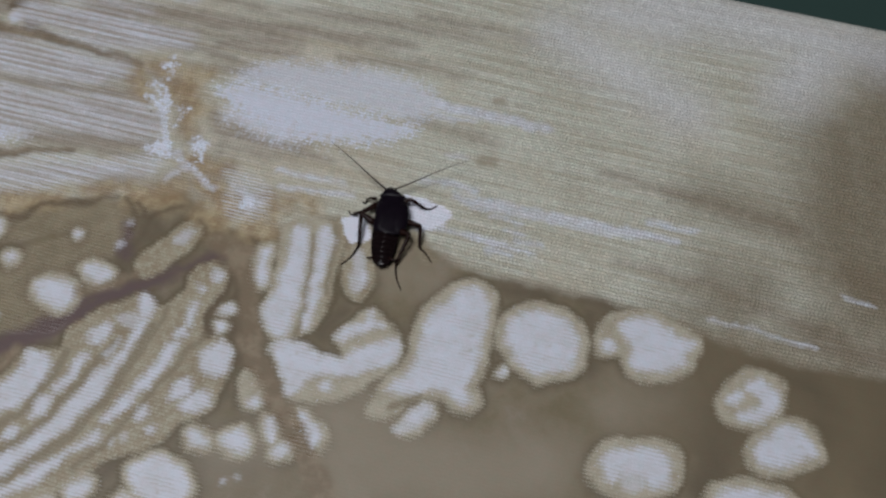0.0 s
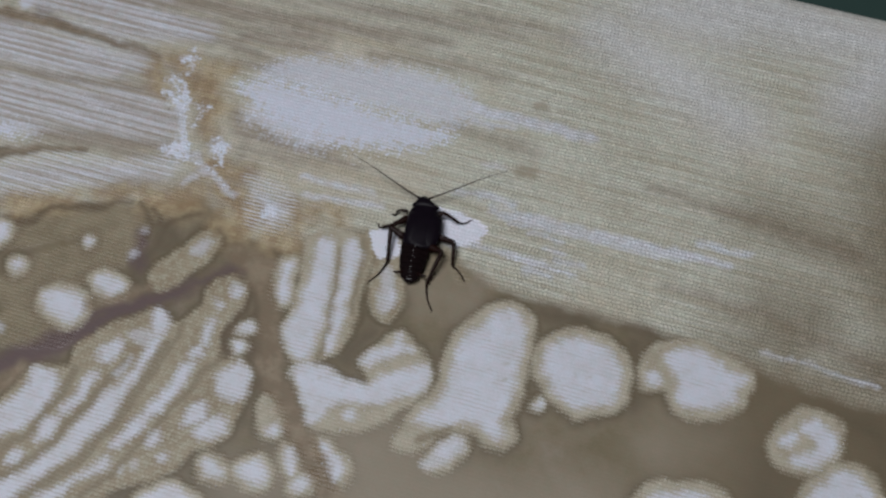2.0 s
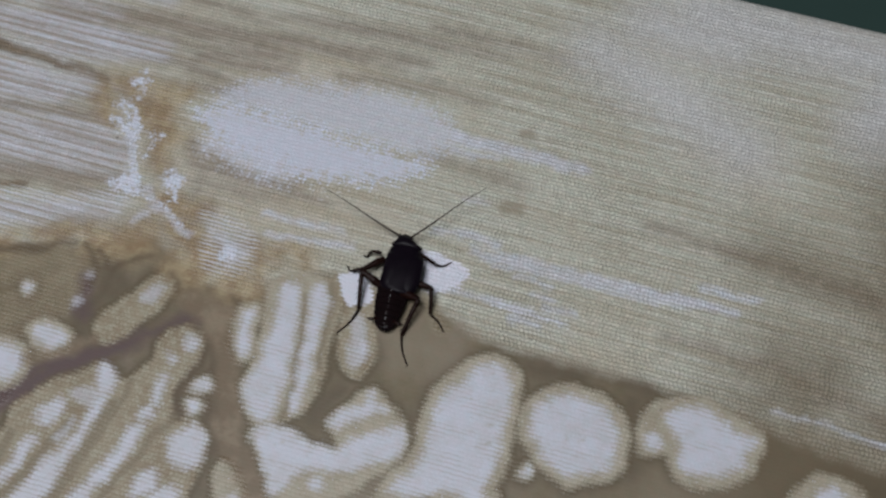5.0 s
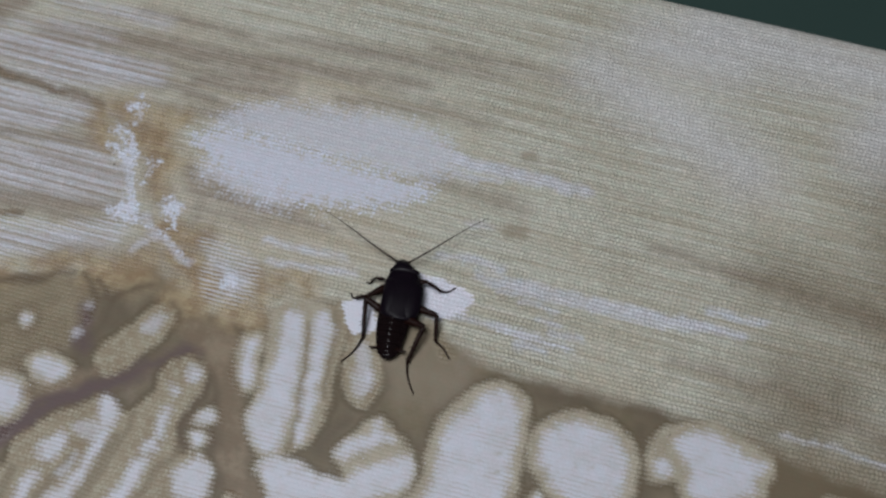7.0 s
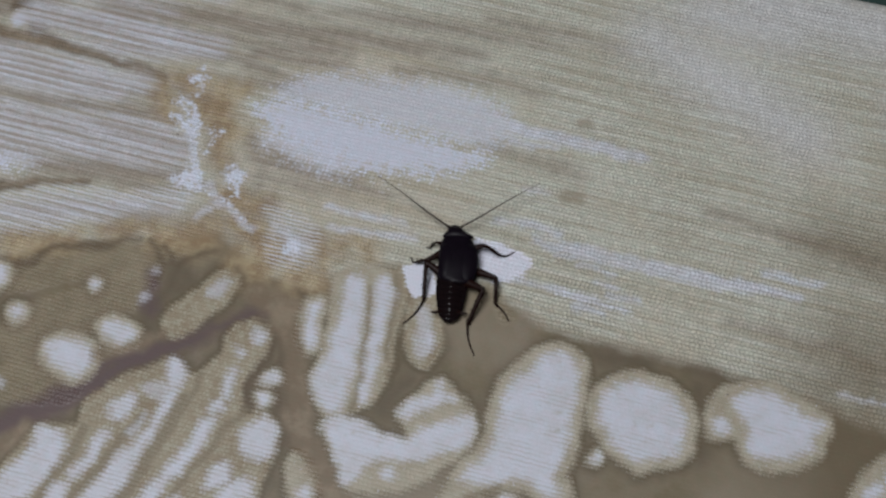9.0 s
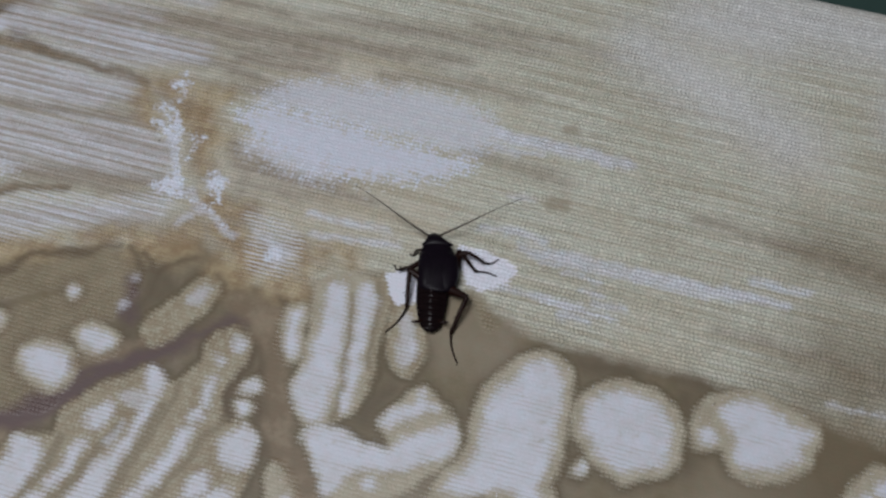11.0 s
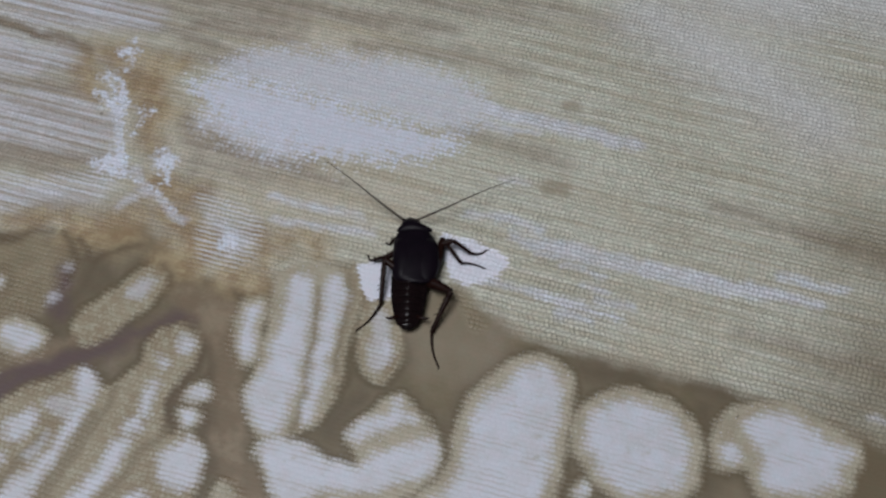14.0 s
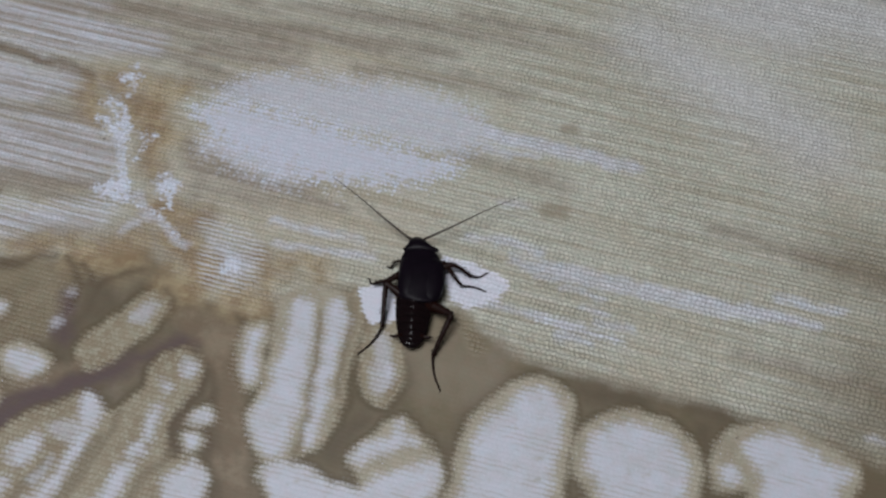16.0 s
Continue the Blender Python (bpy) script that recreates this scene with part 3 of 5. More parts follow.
blot("white", -18.5, -44.8,  -15.5, -43.1,  -9.9, -42.4,  -7.1, -44.2,  -3.4, -44.6,  1.4, -44.0,  3.8, -41.5,  8.4, -38.1,  11.7, -35.4,  15.4, -34.4,  17.0, -35.7,  17.0, -39.2,  16.5, -42.8,  11.5, -45.1,  6.1, -48.3,  1.6, -49.6,  -2.8, -50.9,  -5.7, -54.2,  -7.5, -58.2,  -8.9, -57.7,  -11.5, -54.2,  -14.7, -49.9)
# big blunt leaf
dot(2.1, 22.5, -22.5,  26.0, -17.9,  28.4, -14.5,  32.1, -13.1,  35.0, -14.5,  37.1, -17.5,  37.8, -21.8,  37.8, -26.3,  38.4, -31.4,  38.7, -36.6,  37.7, -40.3,  38.0, -43.6,  39.9, -44.7,  40.0, -46.7,  38.2, -48.6,  35.8, -48.4,  33.9, -46.4,  31.2, -46.4,  28.0, -46.4,  25.1, -47.2,  21.7, -49.1,  18.9, -50.4,  16.5, -50.5,  17.2, -47.8,  20.2, -44.4,  21.9, -39.6,  21.5, -34.4,  20.9, -29.3,  20.9, -25.7)
blot("faint", 24.9, -52.7,  28.7, -48.8,  30.8, -51.5,  30.4, -55.8,  28.4, -58.0,  25.0, -59.8,  23.1, -61.2,  21.3, -60.4,  23.9, -56.3)
blot("white", 26.3, -52.3,  28.8, -49.9,  29.8, -52.3,  29.1, -55.3,  26.5, -56.9,  25.3, -55.6)
blot("spot", 14.8, -50.2,  19.2, -48.9,  23.6, -52.7,  20.2, -57.0,  15.8, -58.3,  12.9, -56.6)
blot("spot", 21.4, -60.8,  24.1, -54.3,  28.5, -48.0,  31.4, -51.4,  31.1, -56.4,  27.5, -60.2)
# right dots
dot(2.1, 42.5, -24.1,  43.9, -20.1,  47.1, -16.9,  50.7, -15.2,  55.6, -15.4,  59.9, -16.9,  62.7, -20.2,  64.6, -24.1,  64.1, -28.5,  61.2, -31.6,  57.6, -32.9,  54.9, -34.6,  51.5, -33.8,  48.6, -32.0,  46.1, -28.4,  43.7, -27.3)
dot(0.4, 44.1, -35.9,  45.1, -34.8,  46.5, -35.4,  46.8, -36.9,  45.6, -37.7,  44.3, -37.2)
blot("white", 69.3, -19.6,  71.4, -18.3,  73.3, -19.5,  73.1, -22.0,  71.3, -23.0,  69.5, -21.8)
blot("white", 73.6, -15.4,  73.4, -13.1,  76.7, -10.0,  80.6, -9.8,  85.7, -11.1,  90.7, -12.7,  94.2, -13.1,  94.4, -15.7,  93.0, -18.1,  93.1, -20.9,  89.7, -23.0,  86.2, -25.2,  82.5, -25.9,  79.2, -25.1,  77.3, -22.2,  76.9, -18.0,  75.1, -17.1)
blot("spot", 67.7, -21.4,  67.4, -18.0,  68.1, -14.2,  70.5, -10.9,  74.1, -9.0,  80.2, -7.6,  86.8, -9.0,  92.7, -10.9,  95.7, -12.7,  96.2, -16.9,  94.6, -20.8,  91.6, -24.7,  86.1, -28.0,  79.9, -28.3,  76.9, -24.9,  74.7, -22.1,  72.0, -24.1,  69.6, -24.0)
blot("spot", 102.4, -29.6,  103.1, -25.2,  105.5, -21.5,  108.6, -17.7,  113.0, -16.5,  117.8, -18.0,  120.2, -21.2,  119.9, -26.3,  117.6, -30.2,  114.4, -33.3,  110.1, -34.5,  105.4, -33.2)
blot("white", 109.6, -21.7,  111.9, -18.8,  115.9, -19.9,  118.6, -20.8,  119.5, -23.9,  117.9, -27.7,  114.7, -31.0,  112.1, -32.9,  109.1, -33.1,  108.7, -31.1,  112.1, -29.0,  113.8, -25.5,  112.1, -24.3,  109.9, -24.6)
blot("white", 105.0, -27.2,  106.8, -24.6,  109.1, -24.8,  109.1, -27.2,  107.3, -29.0,  105.3, -28.8)
dot(2.1, 114.1, -40.2,  115.6, -36.5,  117.5, -34.0,  119.9, -30.7,  124.2, -29.8,  127.4, -31.5,  129.7, -34.1,  130.5, -36.3,  127.7, -38.2,  124.5, -41.2,  121.1, -42.9,  117.5, -43.1,  115.4, -42.2)
blot("spot", 74.1, -56.3,  74.5, -51.4,  78.0, -47.2,  83.6, -44.8,  90.9, -43.8,  95.7, -45.4,  98.2, -48.7,  98.1, -53.4,  95.9, -57.2,  91.3, -60.0,  84.3, -61.6,  78.3, -61.4,  75.5, -59.1)
blot("white", 76.9, -53.9,  78.0, -50.4,  82.1, -48.4,  86.9, -46.3,  92.1, -45.9,  95.0, -48.0,  96.2, -51.6,  94.8, -55.5,  91.6, -57.9,  88.8, -55.3,  85.5, -53.8,  82.2, -55.6,  81.3, -58.2,  78.3, -58.3)
blot("faint", 80.6, -55.3,  85.2, -52.4,  89.4, -54.3,  89.5, -58.2,  83.7, -59.1)
dot(2.1, 106.3, -58.0,  107.6, -53.3,  111.5, -50.8,  117.8, -49.3,  123.7, -49.7,  127.4, -52.0,  117.4, -59.4)
# the brushed patch and what lies round it
blot("patch", -63.9, 30.8,  -60.4, 34.0,  -53.7, 36.2,  -44.7, 37.1,  -36.9, 35.9,  -29.3, 35.4,  -20.0, 35.1,  -10.6, 34.0,  -1.7, 34.3,  0.3, 33.6,  -2.3, 30.3,  -6.6, 27.0,  -12.9, 24.3,  -21.3, 22.6,  -27.7, 20.2,  -33.1, 20.2,  -39.0, 21.3,  -44.7, 21.9,  -50.4, 22.5,  -59.4, 26.5)
blot("veil", -53.1, 44.5,  -48.2, 46.7,  -38.9, 47.0,  -23.3, 50.3,  -12.1, 50.0,  -2.7, 49.2,  3.7, 44.8,  3.8, 41.2,  -0.7, 36.7,  -9.4, 35.8,  -18.7, 36.5,  -29.4, 35.8,  -40.6, 36.0,  -51.9, 36.3,  -62.1, 33.5,  -58.7, 39.3)
blot("veil", -22.7, 48.7,  -11.7, 49.0,  -2.3, 48.0,  2.4, 44.5,  1.1, 39.8,  -6.7, 38.7,  -18.0, 40.0)
blot("veil", -59.5, 24.3,  -52.1, 27.0,  -40.6, 25.8,  -31.2, 22.4,  -34.1, 18.0,  -41.7, 18.9,  -51.1, 19.5,  -56.5, 21.5)
blot("clot", -78.2, 6.3,  -75.3, 8.2,  -74.8, 11.5,  -76.6, 15.3,  -78.5, 18.0,  -82.2, 21.4,  -84.8, 24.0,  -82.7, 24.6,  -79.7, 23.2,  -79.2, 25.5,  -81.8, 27.7,  -85.4, 28.3,  -86.8, 29.7,  -84.2, 29.3,  -80.1, 28.2,  -77.5, 24.9,  -76.0, 22.0,  -75.7, 17.7,  -73.3, 14.1,  -71.5, 10.3,  -69.3, 7.3,  -68.8, 3.7,  -71.4, 3.4,  -74.9, 4.1,  -77.9, 4.3)
blot("clot", -64.9, 10.0,  -63.2, 12.6,  -60.4, 11.2,  -59.4, 8.8,  -59.7, 6.2,  -62.6, 6.4,  -64.6, 8.0)
blot("clot", -84.5, 36.0,  -81.7, 37.6,  -80.9, 34.9,  -83.0, 34.3)
blot("clot", -72.2, 20.2,  -70.3, 22.9,  -69.5, 21.8,  -71.2, 19.4)
blot("clot", -42.7, -4.8,  -41.3, -1.6,  -38.9, -2.4,  -38.6, -6.3,  -41.1, -7.8)
blot("hatch", -52.9, 4.3,  -47.7, 5.8,  -38.1, 4.3,  -35.0, 1.7,  -33.7, -2.9,  -33.4, -8.4,  -39.2, -11.8,  -45.3, -10.5,  -48.1, -4.9,  -49.2, 0.4)
blot("hatch", -141.8, -20.5,  -127.7, -14.6,  -118.1, -10.9,  -112.4, -7.2,  -103.0, -3.2,  -94.0, -2.2,  -85.5, -0.5,  -76.2, 3.7,  -70.8, 4.2,  -70.1, 0.2,  -72.5, -4.0,  -80.4, -3.7,  -82.7, -6.8,  -90.5, -10.1,  -98.9, -15.9,  -106.7, -19.1,  -113.2, -20.9,  -122.7, -24.5,  -136.1, -31.2)
blot("bright", 2.5, 10.6,  6.4, 10.7,  13.6, 9.9,  17.9, 8.2,  19.5, 6.2,  19.1, 5.2,  18.0, 5.4,  19.2, 3.8,  17.6, 4.5,  18.3, 2.6,  16.7, 3.7,  17.1, 1.7,  15.2, 2.7,  15.2, 0.8,  13.6, 1.5,  12.2, -0.8,  9.6, 0.4,  7.2, 1.1,  4.2, 5.2)
blot("faint", 11.0, 27.7,  17.9, 27.9,  18.2, 26.8,  11.4, 26.3)
dot(0.4, -140.4, 40.4,  -138.7, 43.3,  -135.6, 43.2,  -134.2, 40.7,  -136.1, 38.7,  -139.5, 38.5)
# grooves of the striped leaf
stroke("cut", -52.2, -49.4, 1.3,  -53.1, -58.6, 1.3,  -54.7, -66.7, 1.3,  -56.5, -74.1, 1.3,  -59.4, -82.4, 1.3,  -63.6, -89.6, 1.3,  -69.2, -96.9, 1.3,  -74.8, -102.3, 1.3)
stroke("cut", -60.0, -56.5, 1.0,  -61.3, -61.3, 1.0,  -64.0, -68.6, 1.0,  -66.6, -75.7, 1.0,  -69.3, -82.7, 1.0,  -72.7, -89.5, 1.0,  -76.9, -94.8, 1.0)
stroke("cut", -72.1, -62.9, 1.1,  -72.7, -71.1, 1.1,  -74.3, -77.4, 1.1,  -75.9, -82.9, 1.1,  -80.4, -87.6, 1.1)
stroke("cut", -37.3, -47.7, 0.7,  -39.1, -53.6, 0.7,  -41.6, -59.5, 0.7,  -43.5, -65.3, 0.7,  -44.9, -69.1, 0.7,  -46.7, -74.7, 0.7,  -49.0, -80.3, 0.7,  -52.3, -87.0, 0.7,  -56.2, -93.0, 0.7)
stroke("cut", -49.6, -42.7, 0.6,  -50.5, -47.5, 0.6,  -51.0, -54.8, 0.6,  -52.3, -60.5, 0.6)
stroke("cut", -17.7, -10.3, 0.6,  -15.6, -19.3, 0.6,  -13.7, -28.1, 0.6,  -12.4, -36.8, 0.6,  -12.6, -40.8, 0.6)
stroke("cut", -12.6, -5.0, 0.6,  -10.8, -12.2, 0.6,  -9.5, -19.5, 0.6,  -8.7, -26.7, 0.6)
stroke("cut", 19.3, -54.3, 0.8,  22.3, -51.1, 0.8,  25.7, -48.3, 0.8)
# fine pale brush lines
stroke("line", 4.5, 43.5, 1.4,  16.9, 44.1, 1.2,  29.3, 44.1, 0.8,  39.1, 43.4, 0.4)
stroke("line", 4.3, 39.4, 0.7,  16.1, 40.5, 0.4)
stroke("line", 20.5, 14.1, 0.3,  29.2, 14.4, 0.8,  39.1, 14.5, 0.7,  51.3, 14.7, 0.6,  81.1, 15.1, 0.3)
stroke("line", 14.0, 1.5, 0.5,  26.1, 2.6, 0.3)
stroke("white", 26.9, 2.0, 0.4,  33.6, 1.7, 0.9,  38.5, 1.5, 0.6,  45.2, 1.3, 0.2)
stroke("line", 31.3, -0.8, 0.8,  38.0, -1.3, 0.5)
stroke("line", 34.9, 6.5, 0.3,  39.7, 6.9, 0.3)
stroke("line", 39.0, 4.7, 0.4,  46.1, 4.4, 0.4)
stroke("line", 29.2, 9.6, 0.3,  37.8, 9.9, 0.3)
stroke("line", 7.1, 16.4, 0.5,  15.9, 17.1, 0.5,  23.5, 17.3, 0.5)
stroke("line", 51.9, 12.2, 0.4,  63.8, 12.7, 0.4)
stroke("line", 96.4, -5.6, 0.0,  109.6, -5.4, 0.1,  125.1, -6.3, 0.0)
stroke("line", 130.3, 11.5, 0.0,  138.9, 10.1, 0.0)
stroke("line", 23.5, 14.5, 0.5,  33.5, 15.2, 0.6,  43.8, 14.9, 0.4)
stroke("line", 74.3, 20.1, 0.4,  87.3, 20.8, 0.4)
stroke("line", -36.1, 8.5, 0.5,  -23.7, 8.9, 0.5,  -15.0, 9.3, 0.5)
stroke("line", -32.4, 3.4, 0.6,  -22.1, 4.3, 0.6,  -12.1, 6.0, 0.6)
stroke("dspot", 21.2, 50.2, 1.5,  22.3, 50.2, 1.5)
stroke("dspot", 22.0, 27.8, 2.1,  23.8, 28.4, 2.3,  24.9, 28.3, 2.0)
stroke("line", -60.2, 1.9, 0.3,  -56.4, -0.7, 0.5,  -52.0, -2.6, 0.4)
stroke("line", -67.7, 6.5, 0.4,  -65.1, 3.7, 0.4,  -62.0, 1.4, 0.4,  -59.7, 2.1, 0.4)
stroke("line", -67.2, -3.7, 0.4,  -66.1, -1.4, 0.4,  -64.5, -0.1, 0.4)
# darker wash at the right, partly dimming of the light put into colour
stroke("deep", 134.4, -7.8, 9.0,  141.9, -19.2, 9.0,  146.9, -35.6, 9.0)
stroke("deep", 101.6, -37.2, 5.0,  106.2, -45.6, 5.0,  104.5, -52.4, 5.0)
stroke("deep", 105.3, -16.1, 4.0,  119.9, -11.9, 4.0,  130.6, -12.4, 4.0)
# where the weave is toned down: paint in parts, elsewhere fitted to soft focus
blot("smooth", -196.6, 62.3,  -72.2, 85.2,  -31.0, 62.4,  4.4, 56.0,  8.6, 41.8,  -1.9, 17.9,  -11.8, 5.1,  -31.7, -8.3,  -58.3, -21.6,  -91.9, -19.0,  -138.6, -43.9)
# the violet stem and the dark wash beside it
stroke("violet", -89.7, -65.2, 2.6,  -83.3, -60.3, 3.0,  -77.4, -54.3, 3.2,  -71.9, -49.1, 3.0,  -66.0, -42.7, 2.6,  -58.8, -37.3, 2.2,  -50.9, -31.0, 1.6)
stroke("deep", -91.8, -64.5, 3.2,  -84.4, -57.9, 3.2,  -77.0, -51.3, 3.2,  -70.8, -45.9, 3.2,  -63.2, -39.1, 3.2,  -55.6, -32.3, 3.2)
stroke("deep", -66.2, -18.9, 2.6,  -66.7, -24.9, 2.6,  -67.9, -30.4, 2.6,  -68.8, -36.4, 2.6)
stroke("deep", -74.6, -45.1, 2.4,  -69.0, -42.0, 2.4,  -62.4, -37.0, 2.4)
stroke("deep", -90.2, -56.8, 2.0,  -87.9, -50.7, 2.0,  -92.6, -44.5, 2.0,  -91.1, -40.3, 2.0)
stroke("deep", -66.4, -41.9, 2.4,  -77.7, -42.2, 2.4,  -81.6, -37.7, 2.4,  -79.5, -34.2, 2.4)
# dimmer right side of the cloth: shade put into its colour
stroke("right_shade", 127.1, 57.5, 7.0,  135.6, 30.4, 9.0,  140.4, 4.3, 9.0)
stroke("right_shade", 132.6, 5.6, 5.0,  122.0, -6.1, 5.0,  109.0, -10.7, 5.0)
# brown dry-brush streaks along the far side
stroke("brown", -109.2, 39.7, 1.0,  -71.8, 45.9, 2.5,  -46.1, 50.5, 1.5)
stroke("brown", -80.8, 56.7, 1.0,  -43.8, 59.9, 2.2,  -10.7, 63.1, 1.0)
stroke("brown", -54.7, 65.8, 0.6,  -18.3, 69.7, 1.8,  9.3, 71.3, 0.6)
stroke("brown", -30.1, 53.3, 0.5,  -8.6, 56.0, 1.5,  9.3, 56.0, 0.5)
stroke("brown", -80.0, 37.5, 0.6,  -59.3, 40.0, 1.6,  -48.4, 41.3, 0.6)
stroke("brown", -98.3, -0.3, 0.8,  -82.5, 1.9, 1.8,  -65.0, 6.2, 0.6)
stroke("brown", -57.6, 11.4, 0.6,  -39.3, 13.5, 1.4,  -22.6, 15.3, 0.4)
stroke("brown", -2.7, 36.4, 0.4,  10.8, 35.6, 1.0,  24.1, 34.7, 0.4)
stroke("right_shade", 90.7, -10.2, 4.0,  100.0, -13.5, 6.0)
stroke("deep", 95.4, -16.0, 3.0,  100.7, -19.1, 3.0)
stroke("brown", -121.1, 45.4, 0.8,  -92.4, 48.9, 2.0,  -61.3, 52.3, 1.0)
stroke("brown", -105.3, 13.6, 0.5,  -92.8, 14.7, 1.5,  -79.1, 15.9, 0.5)
stroke("brown", -111.1, 25.3, 0.4,  -97.0, 26.8, 1.2,  -85.7, 27.4, 0.4)
stroke("brown", -68.8, 56.4, 0.5,  -35.1, 59.7, 1.6,  -15.6, 60.8, 0.6)
stroke("brown", -11.2, 74.4, 0.5,  8.3, 75.4, 1.2,  27.7, 74.8, 0.5)
stroke("pale", 44.7, 91.9, 5.0,  64.8, 93.1, 6.0)
stroke("leaf", -84.9, -24.5, 2.5,  -80.2, -20.3, 2.5,  -74.8, -14.5, 2.5,  -68.3, -14.0, 2.5)
# the wiped, streaky corner
blot("streak", -154.3, 32.3,  -143.0, 32.9,  -131.9, 33.4,  -115.3, 34.0,  -101.8, 32.9,  -96.0, 32.4,  -96.8, 28.6,  -96.5, 24.5,  -109.1, 20.9,  -122.3, 19.7,  -135.7, 18.6,  -146.9, 18.4)
blot("streak", -144.7, 14.2,  -134.0, 15.3,  -116.7, 17.6,  -99.4, 19.8,  -83.8, 21.4,  -80.2, 18.8,  -77.6, 14.4,  -85.9, 9.9,  -102.7, 7.6,  -118.2, 5.8,  -138.4, 2.3)
blot("streak", -128.3, 39.6,  -122.7, 41.7,  -109.8, 42.3,  -99.1, 43.3,  -87.9, 43.0,  -88.5, 40.3,  -97.9, 36.6,  -106.9, 36.1,  -118.9, 37.7)
blot("veil", -126.4, 0.3,  -121.2, 0.9,  -114.8, 1.2,  -113.9, -1.3,  -119.8, -1.9,  -125.2, -2.0)
stroke("stem", -151.5, 34.3, 1.0,  -136.7, 35.4, 1.6,  -125.6, 36.1, 1.2,  -114.3, 36.0, 1.0,  -91.9, 33.4, 0.8)
stroke("brown", -138.6, 16.9, 1.8,  -122.2, 18.4, 2.6,  -107.0, 20.5, 2.6,  -84.4, 22.6, 2.6)
stroke("brown", -113.3, -0.3, 3.0,  -101.8, 2.0, 4.0,  -90.3, 3.9, 4.0,  -77.4, 6.8, 3.0)
stroke("brown", -94.0, 28.0, 2.0,  -88.0, 26.7, 3.0)
stroke("stem", -121.1, -10.0, 0.4,  -114.2, -5.7, 0.7,  -99.9, -2.1, 0.4)
stroke("ochre", -55.9, -1.0, 2.6,  -50.0, -4.8, 2.6,  -45.9, -10.9, 2.6)
stroke("ochre", -77.2, -9.4, 2.2,  -70.7, -8.4, 2.2,  -66.6, -6.1, 2.2)
stroke("ochre", -35.5, -7.7, 2.0,  -31.6, -4.7, 2.0,  -30.6, -11.6, 2.0)
stroke("clot", -80.8, 30.9, 0.5,  -79.6, 36.4, 0.4,  -82.0, 38.9, 0.3)
stroke("clot", -84.8, 27.6, 0.4,  -80.3, 24.9, 0.5,  -75.2, 22.0, 0.3)
stroke("clot", -72.7, 21.1, 0.5,  -70.8, 13.7, 0.3)
stroke("clot", -67.7, 4.5, 0.4,  -61.0, 3.1, 0.3,  -54.4, -0.5, 0.2)
stroke("clot", -63.4, 13.0, 0.6,  -59.1, 11.0, 0.4)
stroke("clot", -62.0, 7.6, 0.5,  -59.1, 5.6, 0.4)
stroke("faint", 3.4, 44.0, 0.6,  10.2, 43.7, 1.2,  20.3, 43.6, 0.6)
stroke("line", 5.1, 44.0, 1.4,  18.6, 43.7, 1.9,  37.6, 43.6, 1.0)
stroke("line", 17.9, 13.2, 0.8,  46.2, 14.6, 1.6,  82.9, 16.2, 0.8)
stroke("line", 23.2, 11.7, 0.4,  54.3, 13.6, 0.7,  75.5, 15.3, 0.3)
stroke("faint", 27.0, 1.6, 0.5,  35.6, 2.0, 1.3,  43.5, 1.5, 0.4)
stroke("faint", -48.4, -0.6, 0.4,  -41.0, -2.1, 1.0,  -37.9, -5.7, 0.4)
stroke("faint", -43.2, -0.9, 0.8,  -37.0, -3.6, 1.4,  -38.7, -7.8, 0.4)
stroke("ochre", -92.0, 31.7, 2.0,  -85.6, 23.3, 3.0)
stroke("ochre", -72.8, 31.2, 2.2,  -69.1, 20.2, 2.2,  -67.6, 14.7, 2.2)
stroke("ochre", -30.3, -1.6, 2.4,  -25.3, 0.5, 2.4,  -21.5, -0.7, 2.4)
# more shade painted on the right, with deeper wash between the dots
stroke("right_shade", 107.0, -25.8, 5.0,  122.4, -28.0, 6.0)
stroke("deep", 99.1, -32.3, 2.5,  98.7, -23.2, 3.5)
stroke("deep", 39.5, -11.7, 2.0,  51.5, -10.9, 3.0)
stroke("right_shade", 87.5, 32.8, 2.0,  102.2, 31.1, 4.0,  115.0, 28.9, 5.0)
stroke("right_shade", 95.8, 8.1, 3.0,  107.1, 7.3, 5.0)
stroke("brown", 58.1, 33.1, 0.5,  87.8, 31.2, 1.5,  115.0, 28.9, 2.0)
stroke("brown", 68.3, 5.1, 0.5,  93.9, 4.4, 1.5,  116.4, 1.3, 1.0)
stroke("haze", 1.0, -61.7, 6.0,  13.4, -60.6, 8.0,  26.7, -62.6, 6.0)
stroke("haze", -12.1, -74.4, 5.0,  -18.7, -78.0, 6.0)
stroke("right_shade", 111.1, -22.9, 5.0,  129.0, -42.2, 7.0)
stroke("right_shade", 98.4, -28.2, 4.0,  91.6, -40.1, 5.0)
stroke("deep", 84.6, -24.5, 4.0,  93.8, -33.9, 4.0,  100.9, -40.7, 4.0)
stroke("deep", 97.1, -15.9, 3.5,  108.0, -12.5, 3.5,  122.7, -15.7, 3.5)
stroke("deep", 121.6, -25.2, 3.0,  129.1, -28.8, 3.0)

